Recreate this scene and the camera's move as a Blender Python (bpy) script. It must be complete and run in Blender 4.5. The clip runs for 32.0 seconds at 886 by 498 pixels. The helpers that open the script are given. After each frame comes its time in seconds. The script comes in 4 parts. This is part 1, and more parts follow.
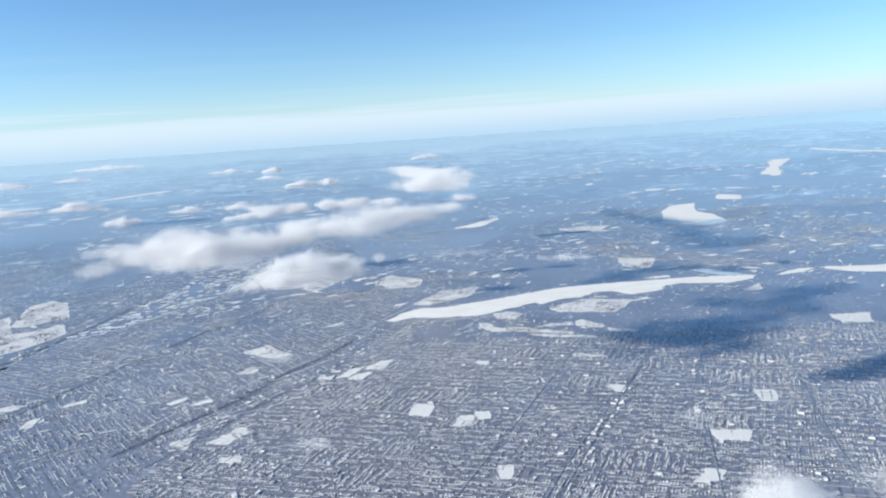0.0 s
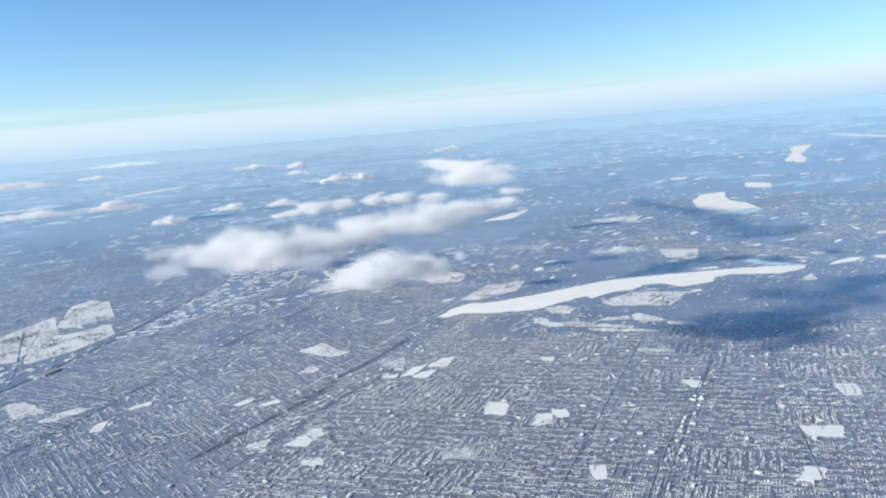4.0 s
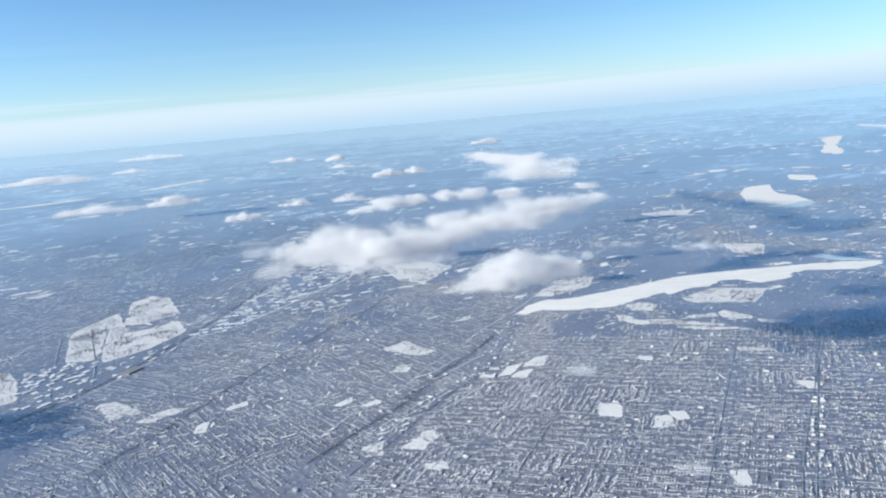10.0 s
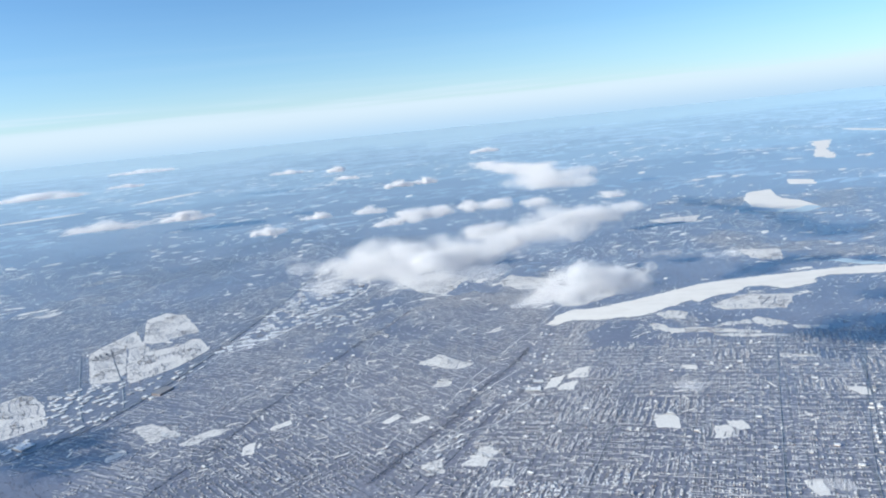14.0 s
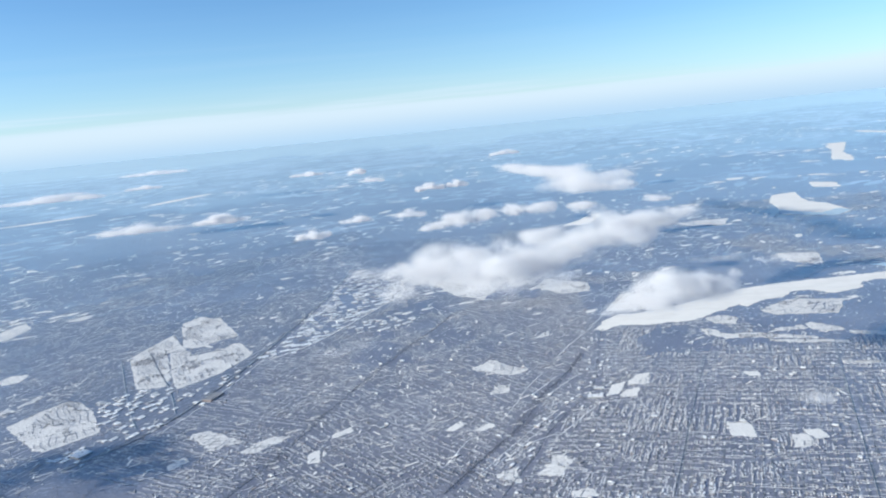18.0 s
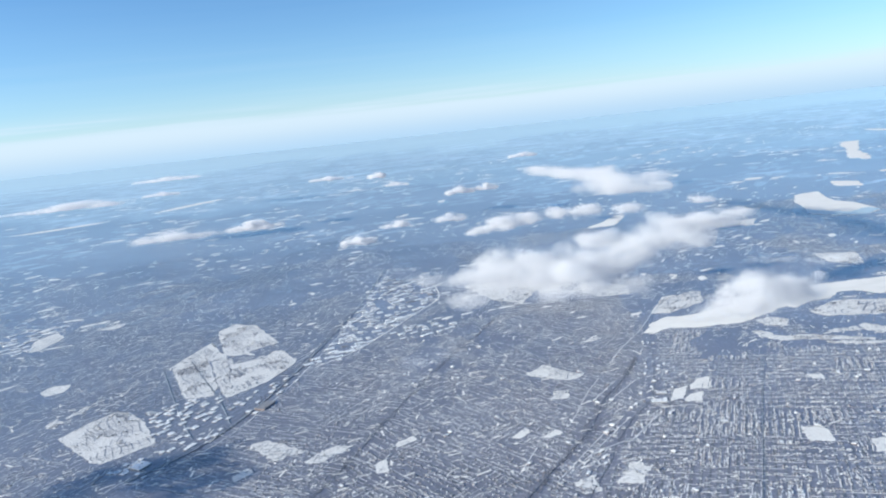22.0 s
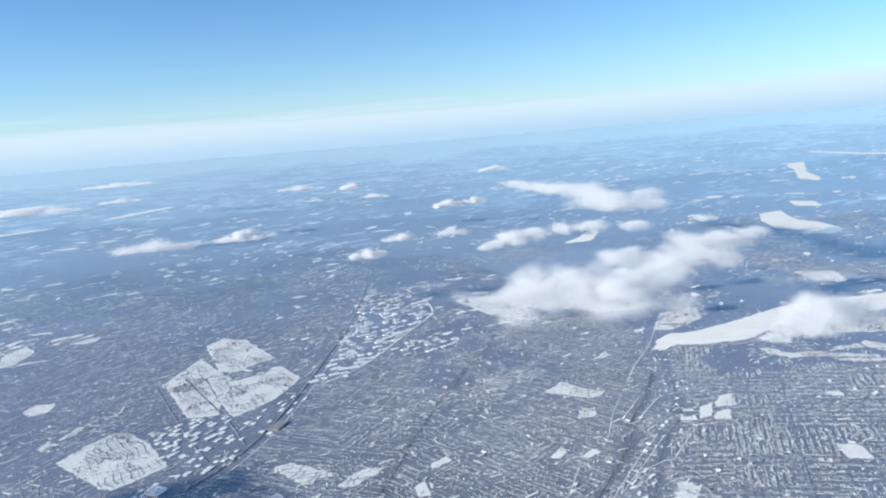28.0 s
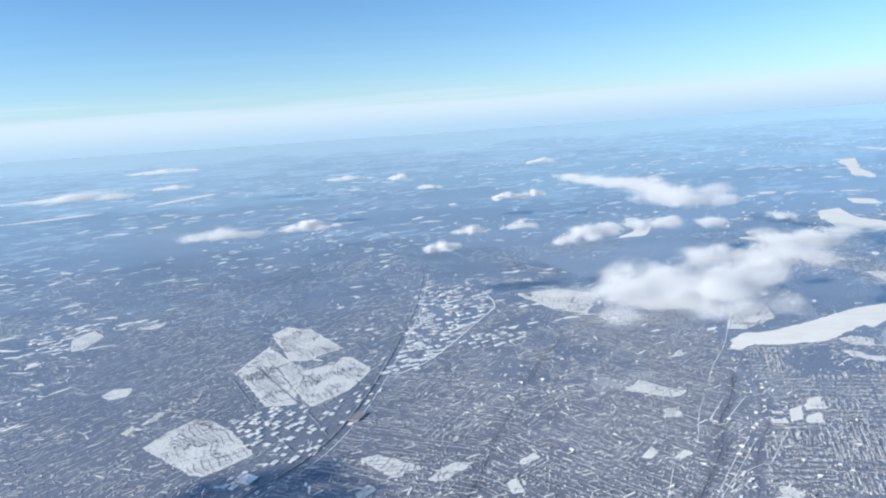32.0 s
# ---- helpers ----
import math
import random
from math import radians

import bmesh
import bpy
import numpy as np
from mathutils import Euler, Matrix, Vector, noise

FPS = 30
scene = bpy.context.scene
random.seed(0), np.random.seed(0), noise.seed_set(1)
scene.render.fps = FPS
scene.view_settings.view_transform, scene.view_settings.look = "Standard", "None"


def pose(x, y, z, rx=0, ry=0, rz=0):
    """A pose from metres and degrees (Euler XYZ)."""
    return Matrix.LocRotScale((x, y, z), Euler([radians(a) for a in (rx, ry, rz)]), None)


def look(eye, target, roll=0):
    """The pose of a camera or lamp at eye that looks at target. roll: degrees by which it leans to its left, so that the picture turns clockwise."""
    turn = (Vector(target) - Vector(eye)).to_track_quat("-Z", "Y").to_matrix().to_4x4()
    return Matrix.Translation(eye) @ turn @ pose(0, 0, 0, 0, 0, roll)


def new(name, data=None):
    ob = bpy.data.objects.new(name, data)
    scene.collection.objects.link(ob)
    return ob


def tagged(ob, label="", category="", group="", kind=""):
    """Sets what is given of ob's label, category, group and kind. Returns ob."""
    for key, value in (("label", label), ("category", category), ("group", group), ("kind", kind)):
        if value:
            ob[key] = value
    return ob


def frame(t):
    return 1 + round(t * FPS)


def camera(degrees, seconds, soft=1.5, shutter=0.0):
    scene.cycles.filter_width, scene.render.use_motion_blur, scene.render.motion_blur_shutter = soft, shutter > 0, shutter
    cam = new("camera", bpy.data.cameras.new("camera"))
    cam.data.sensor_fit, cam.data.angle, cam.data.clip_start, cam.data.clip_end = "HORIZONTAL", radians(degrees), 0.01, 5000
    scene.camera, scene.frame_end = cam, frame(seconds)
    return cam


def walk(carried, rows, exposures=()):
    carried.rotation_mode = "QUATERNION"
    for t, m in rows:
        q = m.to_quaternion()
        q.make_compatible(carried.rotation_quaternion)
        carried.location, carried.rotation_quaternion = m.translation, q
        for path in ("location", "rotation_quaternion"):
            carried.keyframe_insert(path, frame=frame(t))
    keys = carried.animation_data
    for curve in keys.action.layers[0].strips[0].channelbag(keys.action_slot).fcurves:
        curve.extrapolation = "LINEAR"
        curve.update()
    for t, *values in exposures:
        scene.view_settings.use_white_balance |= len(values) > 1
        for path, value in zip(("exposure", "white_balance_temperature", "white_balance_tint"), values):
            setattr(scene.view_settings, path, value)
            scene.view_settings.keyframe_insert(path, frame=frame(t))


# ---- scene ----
cam = camera(63.55, 32.0, soft=2.1)
PATH = [
    (0, (3.22, 2.11, 105.23), (-2.37, 100.42, 87.76), -3.85),
    (0.5, (0.12, 1.99, 105.94), (-5.78, 100.24, 88.27), -4.03),
    (1, (-3.44, 2.44, 106.13), (-9.48, 100.65, 88.31), -4.24),
    (1.5, (-6.59, 2.98, 106.43), (-12.92, 101.13, 88.36), -4.38),
    (2, (-9.76, 3.50, 106.85), (-16.16, 101.61, 88.62), -4.52),
    (2.5, (-12.92, 4.00, 106.88), (-19.34, 102.11, 88.61), -4.48),
    (3, (-15.52, 4.27, 107.58), (-21.97, 102.36, 89.23), -4.77),
    (3.5, (-18.48, 4.70, 108.17), (-25.07, 102.71, 89.43), -4.73),
    (5.5, (-31.24, 6.14, 109.45), (-36.94, 104.28, 91.14), -4.90),
    (6, (-34.84, 6.19, 109.92), (-40.52, 104.33, 91.59), -4.91),
    (6.5, (-37.62, 6.70, 110.37), (-43.63, 104.80, 91.89), -4.85),
    (7, (-41.30, 6.81, 110.75), (-47.63, 104.83, 92.01), -4.93),
    (7.5, (-44.40, 7.09, 111.02), (-51.00, 105.07, 92.12), -5.00),
    (8, (-47.19, 7.78, 111.37), (-54.04, 105.71, 92.31), -4.97),
    (8.5, (-50.81, 8.21, 111.81), (-57.70, 106.12, 92.65), -4.97),
    (9, (-53.44, 8.52, 112.38), (-60.64, 106.36, 93.05), -5.03),
    (9.5, (-56.51, 8.63, 112.86), (-63.82, 106.43, 93.32), -5.03),
    (10, (-60.24, 8.79, 113.39), (-67.57, 106.54, 93.58), -4.94),
    (10.5, (-63.41, 9.29, 113.70), (-70.49, 107.02, 93.78), -4.82),
    (11, (-66.40, 9.55, 114.01), (-73.27, 107.31, 94.11), -4.83),
    (11.5, (-69.85, 9.99, 114.39), (-76.45, 107.77, 94.49), -4.85),
    (12, (-72.80, 10.01, 114.99), (-79.41, 107.77, 94.99), -5.21),
    (12.5, (-76.43, 10.43, 115.20), (-82.70, 108.29, 95.59), -5.48),
    (13, (-79.62, 10.64, 115.67), (-85.45, 108.56, 96.20), -5.90),
    (13.5, (-82.88, 11.28, 115.97), (-88.09, 109.29, 96.80), -5.93),
    (14, (-85.76, 11.28, 116.67), (-90.38, 109.38, 97.80), -5.67),
    (14.5, (-88.93, 11.71, 117.08), (-93.42, 109.83, 98.34), -5.49),
    (16.5, (-101.27, 12.95, 118.62), (-105.74, 111.14, 100.21), -5.59),
    (17, (-104.84, 13.39, 118.97), (-109.26, 111.57, 100.52), -5.67),
    (17.5, (-108.10, 13.93, 119.22), (-112.51, 112.08, 100.60), -5.64),
    (18, (-111.17, 14.49, 119.89), (-115.64, 112.63, 101.18), -5.59),
    (18.5, (-114.27, 14.77, 120.13), (-118.67, 112.93, 101.51), -5.73),
    (19, (-117.64, 15.07, 120.54), (-122.01, 113.24, 102.03), -5.83),
    (19.5, (-120.53, 15.53, 120.69), (-124.95, 113.71, 102.19), -5.92),
    (20, (-123.58, 16.08, 121.05), (-128.12, 114.25, 102.56), -6.09),
    (20.5, (-126.60, 16.49, 121.34), (-131.13, 114.68, 102.95), -6.21),
    (21, (-129.94, 16.56, 121.88), (-134.30, 114.77, 103.56), -6.22),
    (21.5, (-133.09, 16.92, 122.22), (-137.37, 115.14, 103.92), -6.12),
    (22, (-135.79, 17.35, 122.72), (-140.15, 115.56, 104.36), -6.21),
    (22.5, (-138.98, 17.49, 123.10), (-143.30, 115.70, 104.75), -6.17),
    (23, (-142.21, 17.99, 123.46), (-146.52, 116.20, 105.15), -6.07),
    (23.5, (-144.98, 18.37, 123.85), (-149.31, 116.59, 105.56), -5.87),
    (24, (-148.18, 18.52, 124.49), (-152.43, 116.73, 106.16), -5.73),
    (24.5, (-150.84, 19.03, 124.97), (-155.22, 117.23, 106.59), -5.72),
    (25, (-154.31, 19.64, 125.23), (-158.66, 117.83, 106.78), -5.67),
    (25.5, (-157.42, 20.26, 125.52), (-161.82, 118.42, 106.90), -5.72),
    (27.5, (-170.22, 23.98, 125.98), (-168.20, 122.51, 109.04), -4.82),
    (28, (-172.86, 24.08, 126.55), (-168.73, 122.44, 109.01), -4.58),
    (28.5, (-175.81, 24.11, 127.08), (-173.66, 122.27, 108.12), -4.18),
    (29, (-178.92, 25.15, 127.21), (-180.92, 123.40, 108.72), -4.31),
    (29.5, (-182.28, 25.70, 127.45), (-181.47, 123.81, 108.14), -3.25),
    (30, (-184.86, 25.54, 128.08), (-183.53, 123.04, 105.92), -3.58),
    (30.5, (-188.12, 26.41, 128.04), (-187.89, 124.86, 110.48), -4.02),
    (31, (-191.12, 26.24, 129.08), (-189.91, 124.65, 111.35), -3.47),
    (31.5, (-193.96, 26.69, 129.23), (-192.66, 124.92, 110.54), -3.56),
    (32, (-197.15, 27.68, 129.29), (-196.88, 125.94, 110.70), -3.94),
]
walk(cam, [(t, look(eye, target, roll)) for t, eye, target, roll in PATH], exposures=[(0.0, 1.12, 5680, 9), (32.0, 1.08, 5530, 9)])

# ---- world and sun ----
SUN_EL, SUN_AZ = math.radians(16.0), math.atan2(-52.0, -205.0)   # the clouds' shadows fall 205 m east and 52 m north of them
world = bpy.data.worlds.new("sky")
scene.world = world
world.use_nodes = True


def make_sky():
    nt = world.node_tree
    nd, ln = nt.nodes, nt.links
    sky = nd.new("ShaderNodeTexSky")
    sky.sky_type, sky.sun_disc = "NISHITA", False
    sky.sun_elevation, sky.sun_rotation = SUN_EL, math.pi / 2 - SUN_AZ
    sky.altitude, sky.air_density, sky.dust_density, sky.ozone_density = 1500, 1.0, 0.3, 2.5
    # far bank of stratus and haze all round the horizon
    co = nd.new("ShaderNodeTexCoord")
    sep = nd.new("ShaderNodeSeparateXYZ")
    ln.new(co.outputs["Generated"], sep.inputs[0])
    mp = nd.new("ShaderNodeMapping")
    mp.inputs["Scale"].default_value = (1.7, 1.7, 60.0)
    ln.new(co.outputs["Generated"], mp.inputs[0])
    nz = nd.new("ShaderNodeTexNoise")
    nz.inputs["Scale"].default_value, nz.inputs["Detail"].default_value = 1.5, 8.0
    ln.new(mp.outputs[0], nz.inputs["Vector"])
    wob = nd.new("ShaderNodeMath")
    wob.operation = "MULTIPLY_ADD"
    wob.inputs[1].default_value, wob.inputs[2].default_value = 0.046, -0.016
    ln.new(nz.outputs["Fac"], wob.inputs[0])
    add = nd.new("ShaderNodeMath")
    ln.new(sep.outputs["Z"], add.inputs[0])
    ln.new(wob.outputs[0], add.inputs[1])
    band = nd.new("ShaderNodeValToRGB")
    r = band.color_ramp
    r.elements[0].position, r.elements[0].color = 0.0, (0.86, 0.86, 0.86, 1)
    r.elements[1].position, r.elements[1].color = 0.4, (0, 0, 0, 1)
    for p, v in ((0.018, 0.88), (0.026, 0.75), (0.033, 0.42), (0.055, 0.27), (0.11, 0.13), (0.2, 0.04)):
        e = r.elements.new(p)
        e.color = (v, v, v, 1)
    # the bank stands higher in the west
    west = nd.new("ShaderNodeMath")
    west.operation = "MULTIPLY_ADD"
    west.inputs[1].default_value = 0.012
    ln.new(sep.outputs["X"], west.inputs[0])
    ln.new(add.outputs[0], west.inputs[2])
    ln.new(west.outputs[0], band.inputs[0])
    mix = nd.new("ShaderNodeMixRGB")
    mix.inputs[2].default_value = (5.75, 6.2, 6.25, 1)
    ln.new(band.outputs[0], mix.inputs[0])
    tint = nd.new("ShaderNodeMixRGB")
    tint.blend_type = "MULTIPLY"
    tint.inputs[0].default_value, tint.inputs[2].default_value = 1.0, (0.765, 0.975, 1.08, 1)
    ln.new(sky.outputs[0], tint.inputs[1])
    ln.new(tint.outputs[0], mix.inputs[1])
    # beyond the ground's edge the land fades into the haze
    edge = nd.new("ShaderNodeMapRange")
    edge.interpolation_type = "SMOOTHSTEP"
    edge.inputs["From Min"].default_value, edge.inputs["From Max"].default_value = -0.03, 0.016
    ln.new(sep.outputs["Z"], edge.inputs["Value"])
    low = nd.new("ShaderNodeMixRGB")
    low.inputs[1].default_value = (3.85, 5.0, 5.75, 1)
    ln.new(edge.outputs["Result"], low.inputs[0])
    ln.new(mix.outputs[0], low.inputs[2])
    bg = nd["Background"]
    bg.inputs["Strength"].default_value = 0.066
    ln.new(low.outputs[0], bg.inputs[0])


make_sky()
sun = new("sun", bpy.data.lights.new("sun", "SUN"))
sun.data.energy, sun.data.angle, sun.data.color = 4.3, math.radians(0.6), (1.0, 0.9, 0.7)
sun.matrix_world = look((200 * math.cos(SUN_AZ), 200 * math.sin(SUN_AZ), 200 * math.tan(SUN_EL)), (0, 0, 0))


# ---- materials ----
class Mat:
    """A small builder for a Principled material driven by noise."""

    def __init__(self, name, rough=0.6, spec=0.5, glaze=0.0, polish=0.3):
        self.m = bpy.data.materials.new(name)
        self.m.use_nodes = True
        self.nt = self.m.node_tree
        self.bsdf = self.nt.nodes["Principled BSDF"]
        self.bsdf.inputs["Roughness"].default_value = rough
        self.bsdf.inputs["Specular IOR Level"].default_value = spec
        if glaze:   # a clear gloss coat, added so its grazing sky reflection imitates haze
            self.bsdf.inputs["Coat Weight"].default_value = glaze
            self.bsdf.inputs["Coat Roughness"].default_value = polish
            self.bsdf.inputs["Coat IOR"].default_value = 1.55
        self.co = self.nt.nodes.new("ShaderNodeTexCoord")

    def noise(self, scale, detail=4.0, rough=0.55, stretch=(1, 1, 1), turn=0.0):
        mp = self.nt.nodes.new("ShaderNodeMapping")
        mp.inputs["Scale"].default_value = stretch
        mp.inputs["Rotation"].default_value = (0, 0, turn)
        self.nt.links.new(self.co.outputs["Object"], mp.inputs[0])
        n = self.nt.nodes.new("ShaderNodeTexNoise")
        n.inputs["Scale"].default_value, n.inputs["Detail"].default_value = scale, detail
        n.inputs["Roughness"].default_value = rough
        self.nt.links.new(mp.outputs[0], n.inputs["Vector"])
        return n.outputs["Fac"]

    def ramp(self, fac, stops, constant=False):
        r = self.nt.nodes.new("ShaderNodeValToRGB")
        if constant:
            r.color_ramp.interpolation = "CONSTANT"
        el = r.color_ramp.elements
        while len(el) < len(stops):
            el.new(0.5)
        for e, (p, c) in zip(el, stops):
            e.position, e.color = p, (*c, 1) if len(c) == 3 else c
        self.nt.links.new(fac, r.inputs[0])
        return r.outputs[0]

    def mix(self, fac, a, b, how="MIX"):
        x = self.nt.nodes.new("ShaderNodeMixRGB")
        x.blend_type = how
        for i, v in enumerate((fac, a, b)):
            if isinstance(v, (int, float)):
                x.inputs[i].default_value = v
            elif isinstance(v, tuple):
                x.inputs[i].default_value = (*v, 1)
            else:
                self.nt.links.new(v, x.inputs[i])
        return x.outputs[0]

    def island(self):
        return self.nt.nodes.new("ShaderNodeNewGeometry").outputs["Random Per Island"]

    def object_random(self):
        return self.nt.nodes.new("ShaderNodeObjectInfo").outputs["Random"]

    def upward(self):
        g = self.nt.nodes.new("ShaderNodeNewGeometry")
        s = self.nt.nodes.new("ShaderNodeSeparateXYZ")
        self.nt.links.new(g.outputs["Normal"], s.inputs[0])
        return s.outputs["Z"]

    def bump(self, fac, strength, distance):
        b = self.nt.nodes.new("ShaderNodeBump")
        b.inputs["Strength"].default_value, b.inputs["Distance"].default_value = strength, distance
        self.nt.links.new(fac, b.inputs["Height"])
        self.nt.links.new(b.outputs[0], self.bsdf.inputs["Normal"])

    def done(self, colour):
        if isinstance(colour, tuple):
            self.bsdf.inputs["Base Color"].default_value = (*colour, 1)
        else:
            self.nt.links.new(colour, self.bsdf.inputs["Base Color"])
        return self.m


def mat_ground():
    m = Mat("winter_ground", 0.34, 0.5, 0.95, 0.26)
    woods = m.ramp(m.noise(0.012, 7, 0.6), [(0.3, (0.165, 0.16, 0.186)), (0.5, (0.22, 0.211, 0.238)), (0.7, (0.285, 0.272, 0.297))])
    snow = m.ramp(m.noise(0.6, 6, 0.7), [(0.5, (0, 0, 0)), (0.64, (1, 1, 1))])
    big = m.ramp(m.noise(0.03, 6, 0.7), [(0.45, (0.08, 0.08, 0.08)), (0.6, (0.75, 0.75, 0.75))])
    c = m.mix(m.mix(1.0, snow, big, "MULTIPLY"), woods, (0.66, 0.67, 0.69))
    return m.done(c)


def mat_snow(name="snow", dirt=0.5, scale=0.25, base=(0.93, 0.885, 0.815)):
    m = Mat(name, 0.65, 0.15)
    a = m.ramp(m.noise(scale, 7, 0.7, (1, 2.6, 1), 0.6), [(0.4, (0.26, 0.25, 0.25)), (0.49, (0.6, 0.58, 0.56)), (0.57, (0.87, 0.855, 0.83))])
    c = m.mix(dirt, base, a)
    m.bump(m.noise(1.2, 5), 0.3, 0.1)
    return m.done(c)


def mat_house():
    m = Mat("house_paint_and_snowy_roofs", 0.5, 0.5, 0.6)
    wall = m.ramp(m.island(), [(0.0, (0.17, 0.16, 0.165)), (0.2, (0.27, 0.26, 0.27)), (0.38, (0.17, 0.13, 0.12)), (0.52, (0.3, 0.3, 0.32)),
                               (0.68, (0.22, 0.22, 0.25)), (0.82, (0.25, 0.22, 0.21)), (0.92, (0.14, 0.135, 0.145))], True)
    roof = m.ramp(m.island(), [(0.0, (0.55, 0.54, 0.55)), (0.18, (0.25, 0.23, 0.23)), (0.36, (0.46, 0.45, 0.46)), (0.48, (0.3, 0.28, 0.28)),
                               (0.6, (0.52, 0.51, 0.52)), (0.72, (0.22, 0.22, 0.23)), (0.84, (0.4, 0.38, 0.38)), (0.94, (0.28, 0.23, 0.21))], True)
    up = m.ramp(m.upward(), [(0.3, (0, 0, 0)), (0.4, (1, 1, 1))])
    return m.done(m.mix(up, wall, roof))


def mat_twigs():
    m = Mat("bare_twigs", 0.5, 0.5, 0.9)
    c = m.ramp(m.island(), [(0.0, (0.14, 0.138, 0.165)), (0.5, (0.18, 0.177, 0.205)), (1.0, (0.235, 0.23, 0.26))])
    return m.done(c)


def mat_asphalt():
    m = Mat("road_asphalt", 0.4, 0.5, 0.7)
    c = m.ramp(m.noise(0.6, 5), [(0.35, (0.1, 0.1, 0.105)), (0.55, (0.2, 0.2, 0.2)), (0.7, (0.45, 0.45, 0.46))])
    return m.done(c)


def mat_water():
    m = Mat("dark_river_water", 0.12)
    c = m.ramp(m.noise(0.2, 4), [(0.4, (0.11, 0.13, 0.16)), (0.75, (0.22, 0.24, 0.27))])
    return m.done(c)


def mat_wall():
    m = Mat("commercial_walls", 0.7)
    c = m.ramp(m.object_random(), [(0.0, (0.38, 0.36, 0.34)), (0.3, (0.28, 0.21, 0.18)), (0.5, (0.5, 0.49, 0.48)), (0.8, (0.3, 0.3, 0.32))], True)
    g = m.ramp(m.noise(2.0, 4), [(0.3, (0.75, 0.75, 0.75)), (0.7, (1, 1, 1))])
    return m.done(m.mix(1.0, c, g, "MULTIPLY"))


def mat_roof():
    m = Mat("snowy_flat_roof", 0.5)
    c = m.ramp(m.object_random(), [(0.0, (0.9, 0.89, 0.87)), (0.7, (0.8, 0.8, 0.79)), (0.9, (0.55, 0.55, 0.55)), (0.96, (0.3, 0.29, 0.29))], True)
    g = m.ramp(m.noise(0.8, 5), [(0.3, (0.84, 0.84, 0.85)), (0.6, (1, 1, 1))])
    return m.done(m.mix(1.0, c, g, "MULTIPLY"))


def mat_cloud():
    m = bpy.data.materials.new("cloud_droplets")
    m.use_nodes = True
    nt = m.node_tree
    nt.nodes.remove(nt.nodes["Principled BSDF"])
    d, t, mx = nt.nodes.new("ShaderNodeBsdfDiffuse"), nt.nodes.new("ShaderNodeBsdfTranslucent"), nt.nodes.new("ShaderNodeMixShader")
    d.inputs[0].default_value = t.inputs[0].default_value = (0.89, 0.88, 0.885, 1)
    mx.inputs[0].default_value = 0.58
    nt.links.new(d.outputs[0], mx.inputs[1])
    nt.links.new(t.outputs[0], mx.inputs[2])
    nt.links.new(mx.outputs[0], nt.nodes["Material Output"].inputs[0])
    return m


GROUND, SNOW, ICE = mat_ground(), mat_snow("field_snow", 0.52, 0.8), mat_snow("lake_snow", 0.12, 0.05, (0.95, 0.89, 0.8))
PARK, LOT = mat_snow("park_snow", 0.5, 0.5), mat_snow("school_yard_snow", 0.32, 1.3)
YARD = mat_snow("yard_snow", 0.4, 0.9, (0.8, 0.775, 0.765))
BARE = mat_snow("bare_blue_ice", 0.15, 0.2, (0.5, 0.64, 0.72))
CLEAN, BRIGHT = mat_snow("clean_snow", 0.1, 0.3), mat_snow("bright_snow", 0.02, 0.3)


# far land with distance haze mixed into its base colour; k sets how pale
def mat_hazed(name, k):
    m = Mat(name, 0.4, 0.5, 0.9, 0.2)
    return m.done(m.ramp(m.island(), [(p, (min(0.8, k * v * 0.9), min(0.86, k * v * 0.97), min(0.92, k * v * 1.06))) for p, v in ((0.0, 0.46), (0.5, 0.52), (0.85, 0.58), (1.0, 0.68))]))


HAZE_PALE, HAZE_PALER, HAZE_PALEST = mat_hazed("hazed_fields", 1.12), mat_hazed("hazed_plains", 1.3), mat_hazed("farthest_hazed_plains", 1.5)
HAZE_FAINT = mat_hazed("faintly_hazed_woods", 0.8)
HOUSE, TWIG, ASPHALT, WATER, WALL, ROOF, CLOUD = mat_house(), mat_twigs(), mat_asphalt(), mat_water(), mat_wall(), mat_roof(), mat_cloud()
rng = np.random.default_rng(7)


# ---- builders ----
def mesh_of(name, verts, faces, material):
    """A mesh from arrays: verts (n, 3), faces (m, k) all of one size, or a list of such."""
    me = bpy.data.meshes.new(name)
    groups = faces if isinstance(faces, list) else [faces]
    loops = np.concatenate([f.ravel() for f in groups]).astype(np.int32)
    sizes = np.concatenate([np.full(len(f), f.shape[1]) for f in groups]).astype(np.int32)
    me.vertices.add(len(verts))
    me.vertices.foreach_set("co", np.ascontiguousarray(verts, np.float32).ravel())
    me.loops.add(len(loops))
    me.loops.foreach_set("vertex_index", loops)
    me.polygons.add(len(sizes))
    me.polygons.foreach_set("loop_start", np.concatenate([[0], np.cumsum(sizes)[:-1]]).astype(np.int32))
    me.polygons.foreach_set("loop_total", sizes)
    me.update(calc_edges=True)
    me.materials.append(material)
    return me


